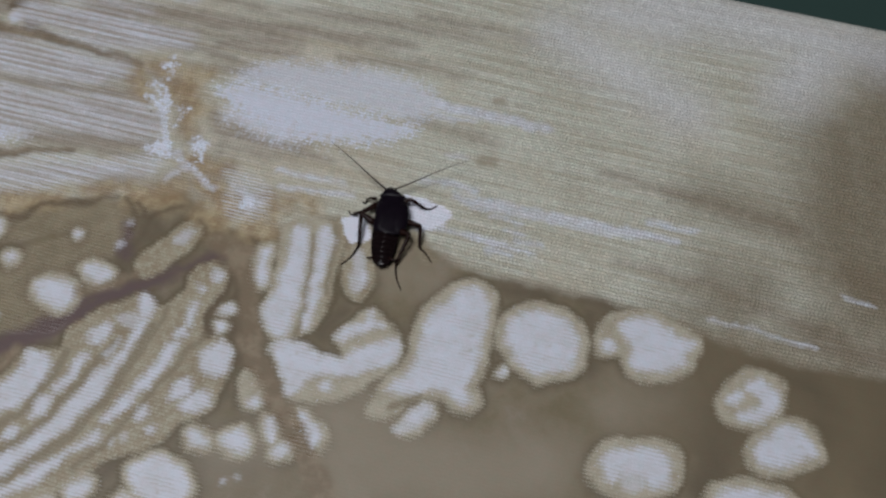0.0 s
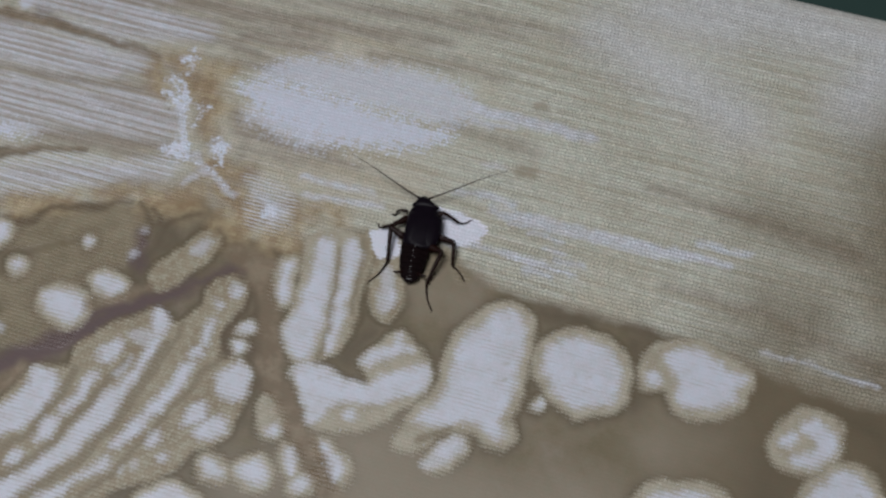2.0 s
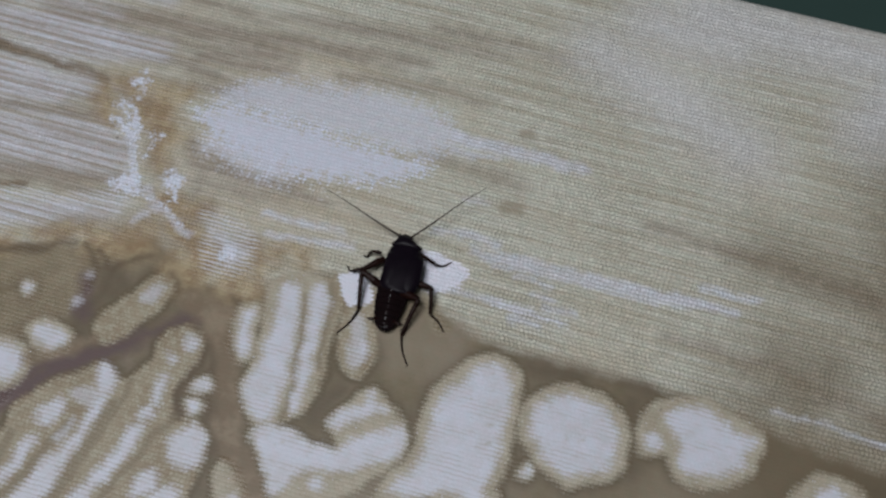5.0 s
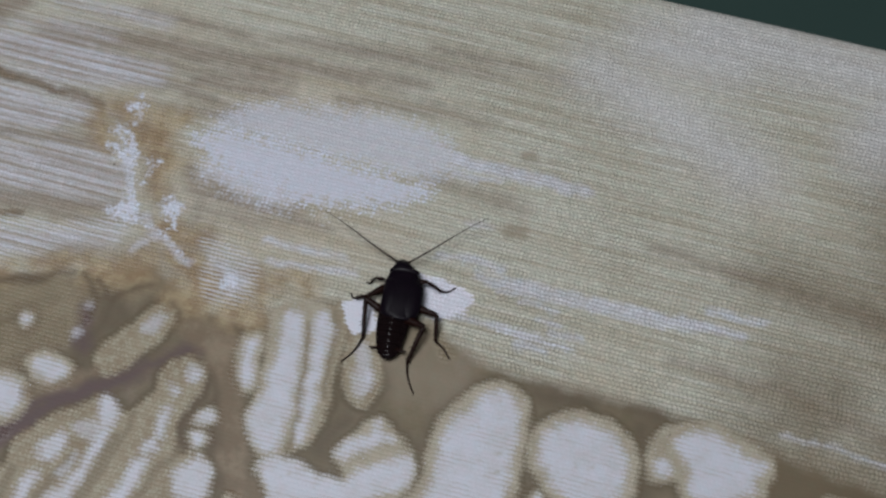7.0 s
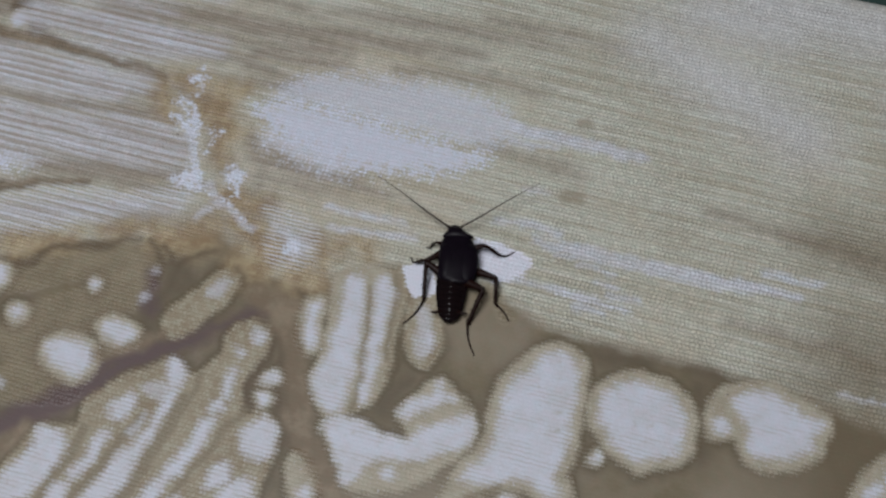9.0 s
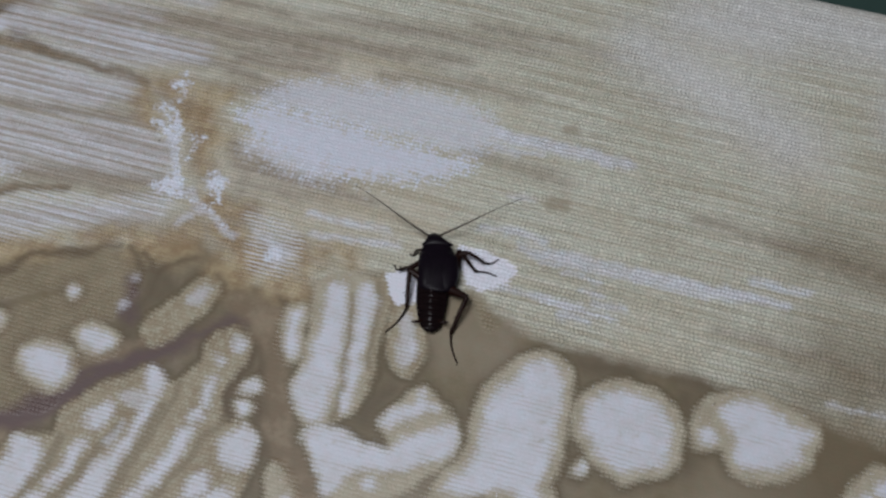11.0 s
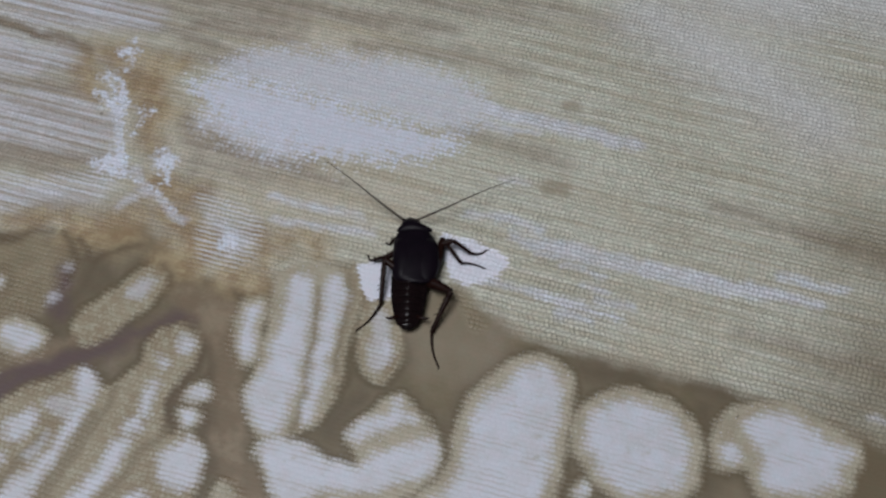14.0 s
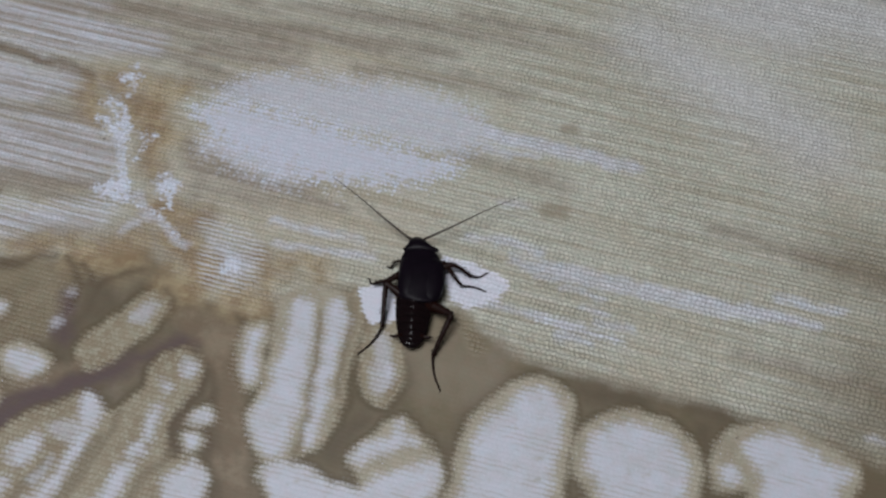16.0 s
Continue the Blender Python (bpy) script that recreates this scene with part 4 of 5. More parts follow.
# colour layers
stroke("leaf", -83.8, -18.5, 4.5,  -77.8, -19.7, 5.7,  -73.7, -18.5, 4.4)
stroke("leaf", -80.1, -28.7, 4.9,  -75.4, -27.4, 4.9)
stroke("streak", -115.7, -15.8, 3.4,  -101.4, -10.7, 3.8,  -83.7, -4.5, 2.4,  -72.3, -1.0, 1.7)
stroke("streak", -130.4, 6.1, 7.1,  -105.6, 10.7, 7.0,  -80.2, 13.3, 5.9)
stroke("streak", -139.8, 24.9, 5.1,  -117.8, 28.6, 4.7,  -96.8, 29.7, 3.6)
stroke("streak", -133.1, 44.3, 5.6,  -105.3, 44.7, 6.2,  -80.7, 46.6, 3.6)
stroke("violet", -92.9, -69.3, 2.6,  -82.6, -61.9, 2.9,  -74.4, -53.3, 2.6,  -66.5, -43.7, 2.1,  -54.9, -34.0, 1.8,  -46.0, -25.8, 2.0,  -37.9, -19.8, 2.0)
stroke("violet", -69.8, -29.8, 1.5,  -71.0, -22.8, 1.5)
stroke("stem", -37.9, -19.8, 2.9,  -31.5, -29.3, 2.9,  -27.1, -39.1, 2.7,  -21.3, -50.0, 2.7,  -10.7, -60.7, 3.1,  -1.0, -69.6, 3.3,  10.6, -82.6, 3.5)
stroke("stem", -22.2, -52.0, 1.6,  -26.9, -46.2, 1.3)
stroke("rim", -109.3, -28.8, 0.8,  -103.0, -26.7, 1.0,  -99.5, -21.7, 0.8,  -85.3, -16.6, 0.7)
stroke("rim", -120.3, -10.4, 0.7,  -111.4, -5.3, 0.7,  -98.1, -1.4, 0.5)
stroke("rim", -132.6, 36.9, 1.3,  -119.0, 35.4, 1.3,  -105.0, 35.0, 1.1,  -91.9, 34.0, 0.9)
stroke("rim", -139.6, 45.0, 2.6,  -131.1, 40.1, 2.2)
stroke("ochre", -76.3, 26.3, 3.2,  -73.6, 33.7, 3.6,  -68.8, 36.1, 2.5)
stroke("rim", -37.8, -35.7, 1.3,  -37.9, -44.0, 1.6,  -35.9, -47.0, 1.3)
stroke("rim", -26.1, -46.0, 1.3,  -24.0, -52.5, 1.2)
stroke("ochre", -31.5, -3.9, 2.0,  -35.1, -1.3, 1.7)
stroke("ochre", -45.9, -8.3, 5.7,  -49.3, -13.2, 5.0)
stroke("ochre", -63.8, -8.3, 5.1,  -73.6, -10.9, 4.1)
stroke("ochre", -32.0, -12.3, 4.0,  -37.4, -11.9, 4.0)
stroke("ochre", -73.7, 29.3, 4.6,  -66.7, 21.3, 2.8)
stroke("ochre", -108.7, -22.7, 4.1,  -96.0, -18.2, 3.0)
stroke("ochre", -87.6, 35.1, 2.5,  -79.6, 34.4, 2.5)
stroke("ochre", -61.4, 3.6, 3.8,  -52.5, 4.0, 2.7)
stroke("speck", -80.8, 18.1, 0.4)
stroke("speck", 1.7, -25.2, 0.2)
stroke("speck", 72.1, -12.8, 0.3)
stroke("pale", 57.5, 99.1, 7.2,  84.5, 99.3, 6.4,  109.5, 98.0, 6.3,  130.5, 96.9, 5.2)
stroke("pale", 112.2, 92.0, 6.9,  105.8, 77.0, 5.1)
# falloff of light to the right, painted as a brown glaze
stroke("right_shade", 132.9, 90.9, 8.5,  132.7, 65.3, 13.2,  135.6, 36.1, 14.4,  141.5, 8.1, 10.7)
stroke("right_shade", 131.2, 16.1, 4.7,  139.7, 22.2, 9.4)
stroke("deep", 37.0, -9.8, 0.3,  49.8, -8.5, 1.3,  62.4, -7.1, 3.1,  75.7, -8.9, 2.2,  88.8, -11.3, 2.2,  98.1, -14.6, 2.8,  102.1, -25.5, 3.0,  109.3, -38.3, 3.2,  105.0, -53.5, 3.8)
stroke("deep", 64.6, -13.4, 2.2,  67.5, -23.2, 2.5,  68.5, -29.9, 1.5)
stroke("deep", 41.7, -27.0, 1.9,  39.9, -20.4, 1.9)
stroke("deep", 119.2, -12.1, 2.4,  124.3, -20.9, 2.1,  133.1, -29.9, 2.3,  132.1, -42.9, 2.9)
stroke("deep", 16.0, -32.4, 1.3,  19.7, -40.2, 1.2)
stroke("deep", -27.4, -62.1, 2.8,  -31.6, -74.2, 2.4,  -44.6, -86.1, 2.4,  -48.2, -94.4, 2.1)
stroke("deep", -11.2, -72.5, 1.8,  -11.6, -79.9, 2.1,  -23.4, -82.5, 2.1,  -22.5, -88.6, 2.1)
stroke("deep", -27.1, -39.1, 2.2,  -19.2, -51.1, 1.9,  -15.6, -67.2, 1.5)
stroke("deep", -91.8, -64.5, 3.2,  -88.7, -60.0, 2.6)
stroke("deep", -36.3, -41.7, 1.6,  -35.6, -46.9, 1.3)
stroke("haze", 8.1, -63.8, 7.5,  25.4, -68.6, 10.4,  45.0, -67.0, 8.8,  62.8, -59.5, 7.4)
stroke("haze", 77.5, -38.3, 5.4,  90.3, -33.8, 4.5)
stroke("haze", 11.9, -56.0, 6.1,  22.6, -59.7, 4.5)
stroke("warm", -49.0, 9.1, 6.8,  -28.6, 12.7, 8.5,  -8.4, 16.2, 6.7)
stroke("warm", -53.0, 49.5, 7.2,  -28.2, 54.0, 7.1)
stroke("warm", -60.1, 18.8, 5.2,  -49.5, 15.3, 5.2)
stroke("deep", 135.8, -17.6, 6.0,  143.5, -31.8, 5.8)
stroke("deep", 111.1, -14.4, 2.1,  132.5, -15.2, 4.5,  144.8, -18.4, 4.4)
stroke("haze", -3.1, -56.9, 2.1,  5.5, -67.8, 3.6,  15.9, -77.7, 5.9)
stroke("deep", 96.1, -32.2, 7.5,  122.9, -31.2, 8.8,  146.2, -29.4, 11.7)
stroke("right_shade", 126.6, 74.1, 8.4,  135.3, 32.2, 11.1)
stroke("right_shade", 122.9, 64.6, 11.6,  129.2, 30.5, 15.9,  138.5, 7.3, 10.8)
stroke("deep", 109.7, -14.8, 3.0,  128.6, -19.6, 9.0,  145.6, -24.7, 10.3)
stroke("rim", -33.4, -33.6, 0.8,  -32.0, -40.5, 1.0,  -28.4, -46.7, 0.9)
stroke("stem", -43.3, -19.3, 3.6,  -35.6, -21.0, 2.9)
stroke("rim", -39.1, -37.9, 1.0,  -38.4, -44.1, 1.1,  -34.9, -48.5, 0.9)
stroke("rim", -33.3, -32.6, 0.8,  -28.9, -39.6, 1.0,  -25.2, -47.6, 0.9)
stroke("rim", -74.1, -57.7, 0.6,  -69.9, -49.7, 0.6,  -59.0, -40.7, 0.6,  -55.7, -38.3, 0.6)
stroke("rim", -46.6, -37.3, 0.6,  -47.0, -29.9, 0.7,  -41.9, -25.1, 0.7)
stroke("rim", -37.5, -25.4, 0.8,  -36.0, -31.5, 1.0,  -37.8, -35.7, 1.0)
stroke("ochre", -78.5, 30.8, 1.9,  -70.6, 32.6, 1.6,  -73.1, 29.0, 1.9)
stroke("ochre", -68.4, 19.0, 1.6,  -82.9, 32.5, 1.3)
stroke("ochre", -92.6, 33.1, 1.6)
stroke("deep", -68.3, -16.9, 1.7,  -61.4, -20.5, 1.7,  -67.9, -26.6, 1.2)
stroke("violet", -74.6, -47.9, 2.3,  -69.2, -43.0, 2.1,  -61.3, -37.9, 1.4,  -53.7, -31.9, 1.1)
stroke("deep", -66.7, -29.0, 1.9,  -66.8, -35.8, 2.1,  -60.1, -37.8, 1.9,  -68.6, -44.2, 2.4,  -76.0, -45.0, 2.8)
stroke("deep", -53.6, -29.2, 1.7,  -57.5, -35.0, 1.9)
stroke("deep", -34.1, -23.6, 1.2,  -31.0, -33.2, 1.4,  -28.1, -42.5, 1.4)
stroke("deep", -38.3, -44.2, 1.4,  -35.8, -47.2, 1.1)
stroke("deep", -69.5, -14.4, 1.7,  -67.2, -22.2, 1.7)
stroke("deep", -73.7, -33.7, 1.9,  -81.2, -34.6, 1.7)
stroke("deep", -5.7, -33.4, 2.3,  -5.2, -38.3, 2.3,  -2.0, -29.9, 1.6)
stroke("right_shade", 134.5, -7.8, 6.0,  141.3, -25.9, 8.8,  134.8, -42.1, 7.2)
stroke("right_shade", 114.4, -33.6, 4.4,  128.1, -45.6, 5.8)
stroke("leaf", -104.8, -30.6, 5.0,  -90.3, -22.6, 5.0,  -75.8, -22.5, 5.7,  -80.7, -31.7, 6.6,  -96.6, -43.7, 6.6,  -91.0, -51.5, 4.9)
stroke("leaf", -81.0, -54.2, 4.8,  -94.9, -58.1, 4.8,  -70.8, -13.2, 2.4)
stroke("brown", -139.8, 33.0, 4.0,  -128.9, 35.5, 2.6)
stroke("brown", -112.9, 52.6, 2.6,  -84.6, 56.2, 2.9,  -56.1, 57.9, 2.5,  -41.3, 59.1, 1.4)
stroke("brown", -140.6, 47.1, 3.7)
stroke("brown", -123.9, 0.9, 1.1,  -102.4, 3.8, 1.6,  -74.3, 8.1, 1.6)
stroke("brown", -119.7, -7.8, 1.7,  -110.5, -3.1, 1.4)
stroke("brown", -132.0, 17.2, 0.7,  -108.4, 20.9, 0.9,  -83.2, 24.7, 0.9)
stroke("brown", -90.5, 33.0, 2.5,  -80.0, 30.9, 3.9,  -72.4, 26.3, 3.9,  -69.7, 17.2, 3.1,  -64.5, 11.2, 2.8)
stroke("brown", -59.8, 4.1, 3.8,  -50.8, 4.5, 3.4,  -53.6, -2.4, 3.7,  -65.7, -3.7, 3.1)
stroke("brown", -56.4, 18.7, 2.8,  -42.9, 17.1, 2.7,  -30.5, 18.0, 1.7)
stroke("brown", -46.6, -6.5, 3.7,  -34.7, -0.2, 2.3)
stroke("brown", 125.0, -5.6, 1.8,  144.3, -5.0, 3.6)
stroke("right_shade", 128.9, -0.7, 4.6,  142.3, 1.3, 6.1)
stroke("brown", -73.1, -7.8, 2.0,  -65.7, -3.7, 2.4,  -49.2, -4.2, 2.7)
stroke("haze", -3.3, -10.1, 1.3,  8.3, -14.5, 1.9,  18.4, -14.5, 1.9)
stroke("stem", -63.4, -36.1, 1.0,  -68.1, -39.9, 1.2,  -74.1, -43.7, 1.4,  -80.0, -47.5, 1.7)
stroke("deep", -66.9, -37.1, 1.4,  -62.2, -33.1, 1.2)
stroke("leaf", 10.0, -1.0, 1.3,  12.7, -4.6, 1.5,  16.1, -7.9, 1.8)
stroke("pale", 33.4, 79.9, 4.0,  55.4, 70.7, 4.7,  76.5, 60.6, 3.8)
stroke("brown", -113.8, 49.3, 3.6,  -86.1, 55.2, 3.6,  -62.8, 56.3, 2.7,  -45.3, 56.0, 1.9)
stroke("brown", -106.3, 15.8, 1.1,  -88.1, 16.9, 1.3)
stroke("brown", -70.9, 43.5, 1.9,  -54.2, 41.4, 1.3)
stroke("brown", -89.9, -11.5, 2.5,  -81.4, -12.0, 2.0,  -85.0, -16.0, 2.0)
stroke("brown", -71.8, -6.3, 1.8,  -62.8, -5.2, 1.2)
stroke("ochre", -52.0, -2.1, 2.0,  -36.7, -10.6, 1.9,  -45.9, -10.4, 1.7)
stroke("violet", -71.4, -20.6, 1.1,  -70.3, -25.9, 1.3,  -67.6, -30.6, 1.3)
stroke("rim", -51.7, -13.5, 0.4,  -49.0, -15.6, 0.4,  -49.4, -17.8, 0.4)
stroke("rim", -40.5, -25.2, 0.4,  -36.8, -27.0, 0.5,  -35.9, -30.7, 0.5,  -36.0, -34.7, 0.4)
stroke("rim", -46.5, -27.8, 0.4,  -47.5, -31.5, 0.4,  -48.2, -35.6, 0.4)
stroke("rim", -70.4, -40.5, 0.4,  -68.0, -38.8, 0.4,  -67.4, -35.9, 0.4)
stroke("rim", -75.7, -12.6, 0.4,  -72.6, -14.6, 0.4,  -69.9, -18.8, 0.5,  -70.4, -21.7, 0.4)
stroke("rim", -89.7, -17.6, 0.4,  -82.9, -14.8, 0.4,  -78.3, -12.9, 0.4)
stroke("rim", -58.8, -11.3, 0.5,  -64.2, -14.3, 0.6,  -66.3, -17.0, 0.6)
stroke("rim", -34.7, -15.6, 0.5,  -31.5, -17.4, 0.5)
stroke("rim", -38.4, -19.4, 0.4,  -37.3, -24.5, 0.5,  -33.6, -32.7, 0.5,  -30.6, -35.7, 0.5)
stroke("ochre", -61.9, -4.2, 1.5,  -69.4, -8.6, 1.5,  -79.6, -10.0, 1.5,  -89.2, -13.1, 1.5)
stroke("ochre", -53.4, -8.3, 1.5,  -48.0, -5.3, 1.5)
stroke("right_shade", 133.8, -2.8, 6.1)
stroke("deep", 141.3, -14.4, 6.0,  126.9, -18.4, 3.0)
stroke("right_shade", 91.8, -7.1, 3.1,  101.8, 4.5, 5.3,  104.7, -14.7, 6.4,  98.4, -23.4, 5.1)
stroke("deep", 99.4, -13.4, 5.1,  106.3, -25.2, 7.6)
stroke("right_shade", 104.0, -9.1, 2.1,  119.4, -8.6, 3.7,  129.9, 3.1, 4.6,  141.8, 15.4, 9.3)
stroke("deep", 108.2, -15.2, 1.5,  123.8, -17.6, 3.0,  139.1, -20.0, 5.9)
stroke("deep", 95.6, -17.1, 2.7,  99.5, -26.2, 3.3,  107.3, -35.6, 3.3,  106.4, -47.1, 2.9)
stroke("brown", 130.7, 19.6, 2.5,  141.8, 15.4, 6.2)
stroke("brown", 118.1, -0.6, 1.5,  130.6, -2.0, 3.1)
stroke("right_shade", 135.8, 28.5, 6.3,  131.7, 12.6, 4.7)
stroke("white", -110.5, -33.2, 3.5)
stroke("spot", -110.5, -33.2, 4.7)
stroke("white", -110.9, -43.2, 1.7)
stroke("spot", -110.9, -43.2, 2.9)
stroke("white", -103.4, -55.2, 1.0)
stroke("spot", -103.4, -55.2, 2.2)
stroke("faint", -102.0, -60.7, 1.4,  -96.8, -58.6, 1.4)
stroke("leaf", -107.4, -50.6, 4.8,  -100.6, -46.8, 3.2)
stroke("white", -87.0, -89.6, 2.2,  -89.8, -95.0, 2.4)
stroke("white", -84.2, -96.5, 0.9,  -87.3, -99.9, 1.2)
stroke("cut", -83.3, -101.3, 0.6,  -78.5, -94.8, 0.7,  -72.4, -87.3, 0.6)
stroke("cut", -78.5, -107.6, 0.6,  -72.2, -101.0, 0.6,  -67.2, -94.8, 0.6)
stroke("stem", -84.4, -80.3, 0.8,  -82.3, -87.9, 0.6,  -78.7, -96.4, 0.6)
stroke("stem", -85.8, -66.5, 1.8,  -90.2, -74.5, 2.4,  -95.6, -83.7, 3.3)
stroke("streak", -151.0, 23.6, 4.3,  -136.6, 26.0, 4.2)
stroke("streak", -142.3, 6.7, 5.9,  -123.8, 7.8, 5.8)
stroke("hatch", -125.1, -19.5, 2.7,  -114.1, -15.8, 3.0)
stroke("patch", -134.9, -3.9, 2.0,  -123.6, -2.3, 2.4)
stroke("rim", -132.1, -13.1, 0.7,  -119.6, -8.4, 0.7)
stroke("rim", -121.6, -33.4, 0.8,  -110.1, -27.7, 0.8)
stroke("brown", -125.2, -26.5, 2.3,  -109.4, -21.8, 2.0)
stroke("brown", -147.0, 45.3, 6.4,  -136.9, 46.2, 4.8,  -126.9, 58.6, 4.2)
stroke("brown", -136.1, 33.8, 2.2,  -126.8, 35.9, 1.3)
stroke("stem", -142.7, 36.7, 1.3,  -136.5, 34.6, 0.9,  -126.7, 35.5, 0.8)
stroke("stem", -131.7, 53.6, 1.6,  -143.9, 46.2, 1.3)
stroke("white", -139.8, 53.7, 1.5,  -134.5, 54.4, 1.4)
stroke("spot", -139.8, 53.7, 2.3,  -134.5, 54.4, 2.3)
stroke("streak", -123.3, 52.4, 2.2,  -109.5, 54.4, 2.5,  -96.2, 55.0, 1.3)
stroke("streak", -116.1, 61.6, 1.6,  -98.9, 61.7, 2.2,  -83.9, 62.2, 1.3)
stroke("brown", -91.7, 64.9, 0.8,  -71.5, 64.8, 1.1,  -54.5, 63.8, 0.8)
stroke("stem", -31.5, -31.5, 1.6,  -26.8, -40.8, 1.7,  -21.8, -47.9, 1.7,  -13.0, -58.7, 1.8,  -2.6, -70.1, 1.9,  10.3, -83.1, 2.0)
stroke("brown", -69.5, 47.4, 2.5,  -53.1, 53.8, 1.9,  -38.5, 61.4, 1.4,  -24.4, 61.8, 0.8)
stroke("brown", -62.2, 22.6, 1.8,  -55.6, 16.6, 1.5,  -54.6, 7.6, 1.5)
stroke("brown", -45.7, 12.5, 1.5,  -27.8, 15.0, 1.0)
stroke("brown", -85.6, -9.1, 2.5,  -75.3, -4.6, 2.0)
stroke("brown", -108.2, 19.4, 1.1,  -91.0, 20.1, 1.1)
stroke("brown", -95.6, 33.1, 1.6,  -88.3, 30.1, 1.6)
stroke("rim", -41.2, -28.3, 0.4,  -41.8, -30.5, 0.4,  -42.1, -35.1, 0.5,  -42.0, -39.0, 0.3)
stroke("rim", -31.0, -18.6, 0.4,  -30.5, -22.5, 0.4,  -29.4, -27.5, 0.4)
stroke("rim", -71.3, -13.5, 0.5,  -67.7, -16.7, 0.5)

# border of the brown wash, near side, mm
WASH_X = (-260, -113, -102, -83, -70, -60, -44, -32, -25, -13, -1, 9, 15, 22, 33, 46, 62, 75, 88, 101, 117, 130, 145, 260)
WASH_Y = (-60, -28.5, -20.3, -14.5, -11.3, -5.1, -12.7, -13.2, -7.4, -2.1, -3.8, -1.6, -3.6, -6.2, -8.2, -7.6, -7.0, -7.2, -8.6, -11.0, -12.0, -11.0, -9.5, -20)
FIELDS["wash"] = np.clip(np.interp(gx, WASH_X, WASH_Y)[None, :] - gy[:, None], -9, 40)


def rolled(u, lo, hi):
    """Place and drop of a cloth point that runs u mm along the sheet, past edges at lo and hi."""
    r, out, drop = ROLL, u.copy(), np.zeros_like(u)
    for sign, edge in ((1, hi - r), (-1, -lo - r)):
        s = sign * u - edge
        arc, down = np.clip(s / r, 0, math.pi / 2), np.clip(s - r * math.pi / 2, 0, None)
        past = s > 0
        out[past] = sign * (edge + r * np.sin(arc))[past]
        drop[past] = (r * (1 - np.cos(arc)) + down)[past]
    return out, drop


def canvas_sheet():
    px, dx = rolled(gx, -EDGE_X, EDGE_X)
    py, dy = rolled(gy, EDGE_Y0, EDGE_Y1)
    nx, ny = len(gx), len(gy)
    Z = -np.maximum(dx[None, :], dy[:, None])
    Z = Z + 0.12 * np.sin(gx[None, :] / 31.0 + 0.7) * np.cos(gy[:, None] / 27.0)
    co = np.stack((np.broadcast_to(px[None, :], (ny, nx)), np.broadcast_to(py[:, None], (ny, nx)), Z), -1).reshape(-1, 3) * 0.001
    idx = np.arange(nx * ny).reshape(ny, nx)
    quads = np.stack((idx[:-1, :-1], idx[:-1, 1:], idx[1:, 1:], idx[1:, :-1]), -1).reshape(-1, 4)
    me = bpy.data.meshes.new("canvas")
    me.vertices.add(len(co))
    me.vertices.foreach_set("co", co.astype(np.float32).ravel())
    me.loops.add(quads.size)
    me.loops.foreach_set("vertex_index", quads.astype(np.int32).ravel())
    me.polygons.add(len(quads))
    me.polygons.foreach_set("loop_start", np.arange(0, quads.size, 4, dtype=np.int32))
    me.update(calc_edges=True)
    for name, values in FIELDS.items():
        at = me.attributes.new(name, "FLOAT", "POINT")
        at.data.foreach_set("value", np.ascontiguousarray(values, dtype=np.float32).ravel())
    me.materials.append(CLOTH)
    me.shade_smooth()
    return me


panel = tagged(new("printed_canvas"), "beige and white leaf-print woven canvas stretched over a flat board", "printed fabric")
sheet = new("canvas", canvas_sheet())
sheet.parent = panel
part("board", slab(-EDGE_X * 0.001 + 0.002, EDGE_X * 0.001 - 0.002, EDGE_Y0 * 0.001 + 0.002, EDGE_Y1 * 0.001 - 0.002, -DROP, -0.0015, 0.001), BOARD, panel, "raw fibre board under the cloth", False)


# ---- the cockroach ----
MM = 0.001


def loft(rings, seg=24, power=2.3):
    """A closed body of rings across y: y, middle, half width, bottom, top (mm), rounded in section."""
    bm = bmesh.new()
    loops = []
    for y, xc, hw, z0, z1 in rings:
        zc, h = (z0 + z1) / 2, (z1 - z0) / 2
        loop = []
        for i in range(seg):
            a = 2 * math.pi * i / seg
            c, s = math.cos(a), math.sin(a)
            loop.append(bm.verts.new(((xc + hw * math.copysign(abs(c) ** (2 / power), c)) * MM, y * MM, (zc + h * math.copysign(abs(s) ** (2 / power), s)) * MM)))
        loops.append(loop)
    for p, q in zip(loops, loops[1:]):
        for i in range(seg):
            bm.faces.new((p[i], p[(i + 1) % seg], q[(i + 1) % seg], q[i]))
    bm.faces.new(loops[0][::-1])
    bm.faces.new(loops[-1])
    bmesh.ops.recalc_face_normals(bm, faces=bm.faces)
    return bm


def tube(bm, pts, seg=8):
    """A round limb through points x, y, z, radius (mm)."""
    loops = []
    P = [Vector(p[:3]) for p in pts]
    for i, p in enumerate(P):
        d = (P[min(i + 1, len(P) - 1)] - P[max(i - 1, 0)]).normalized()
        side = d.cross(Vector((0, 0, 1)) if abs(d.z) < 0.9 else Vector((0, 1, 0))).normalized()
        up = side.cross(d)
        loops.append([bm.verts.new((p + (side * math.cos(2 * math.pi * k / seg) + up * math.sin(2 * math.pi * k / seg)) * pts[i][3]) * MM) for k in range(seg)])
    for p, q in zip(loops, loops[1:]):
        for i in range(seg):
            bm.faces.new((p[i], p[(i + 1) % seg], q[(i + 1) % seg], q[i]))
    bm.faces.new(loops[0][::-1])
    bm.faces.new(loops[-1])
    return bm


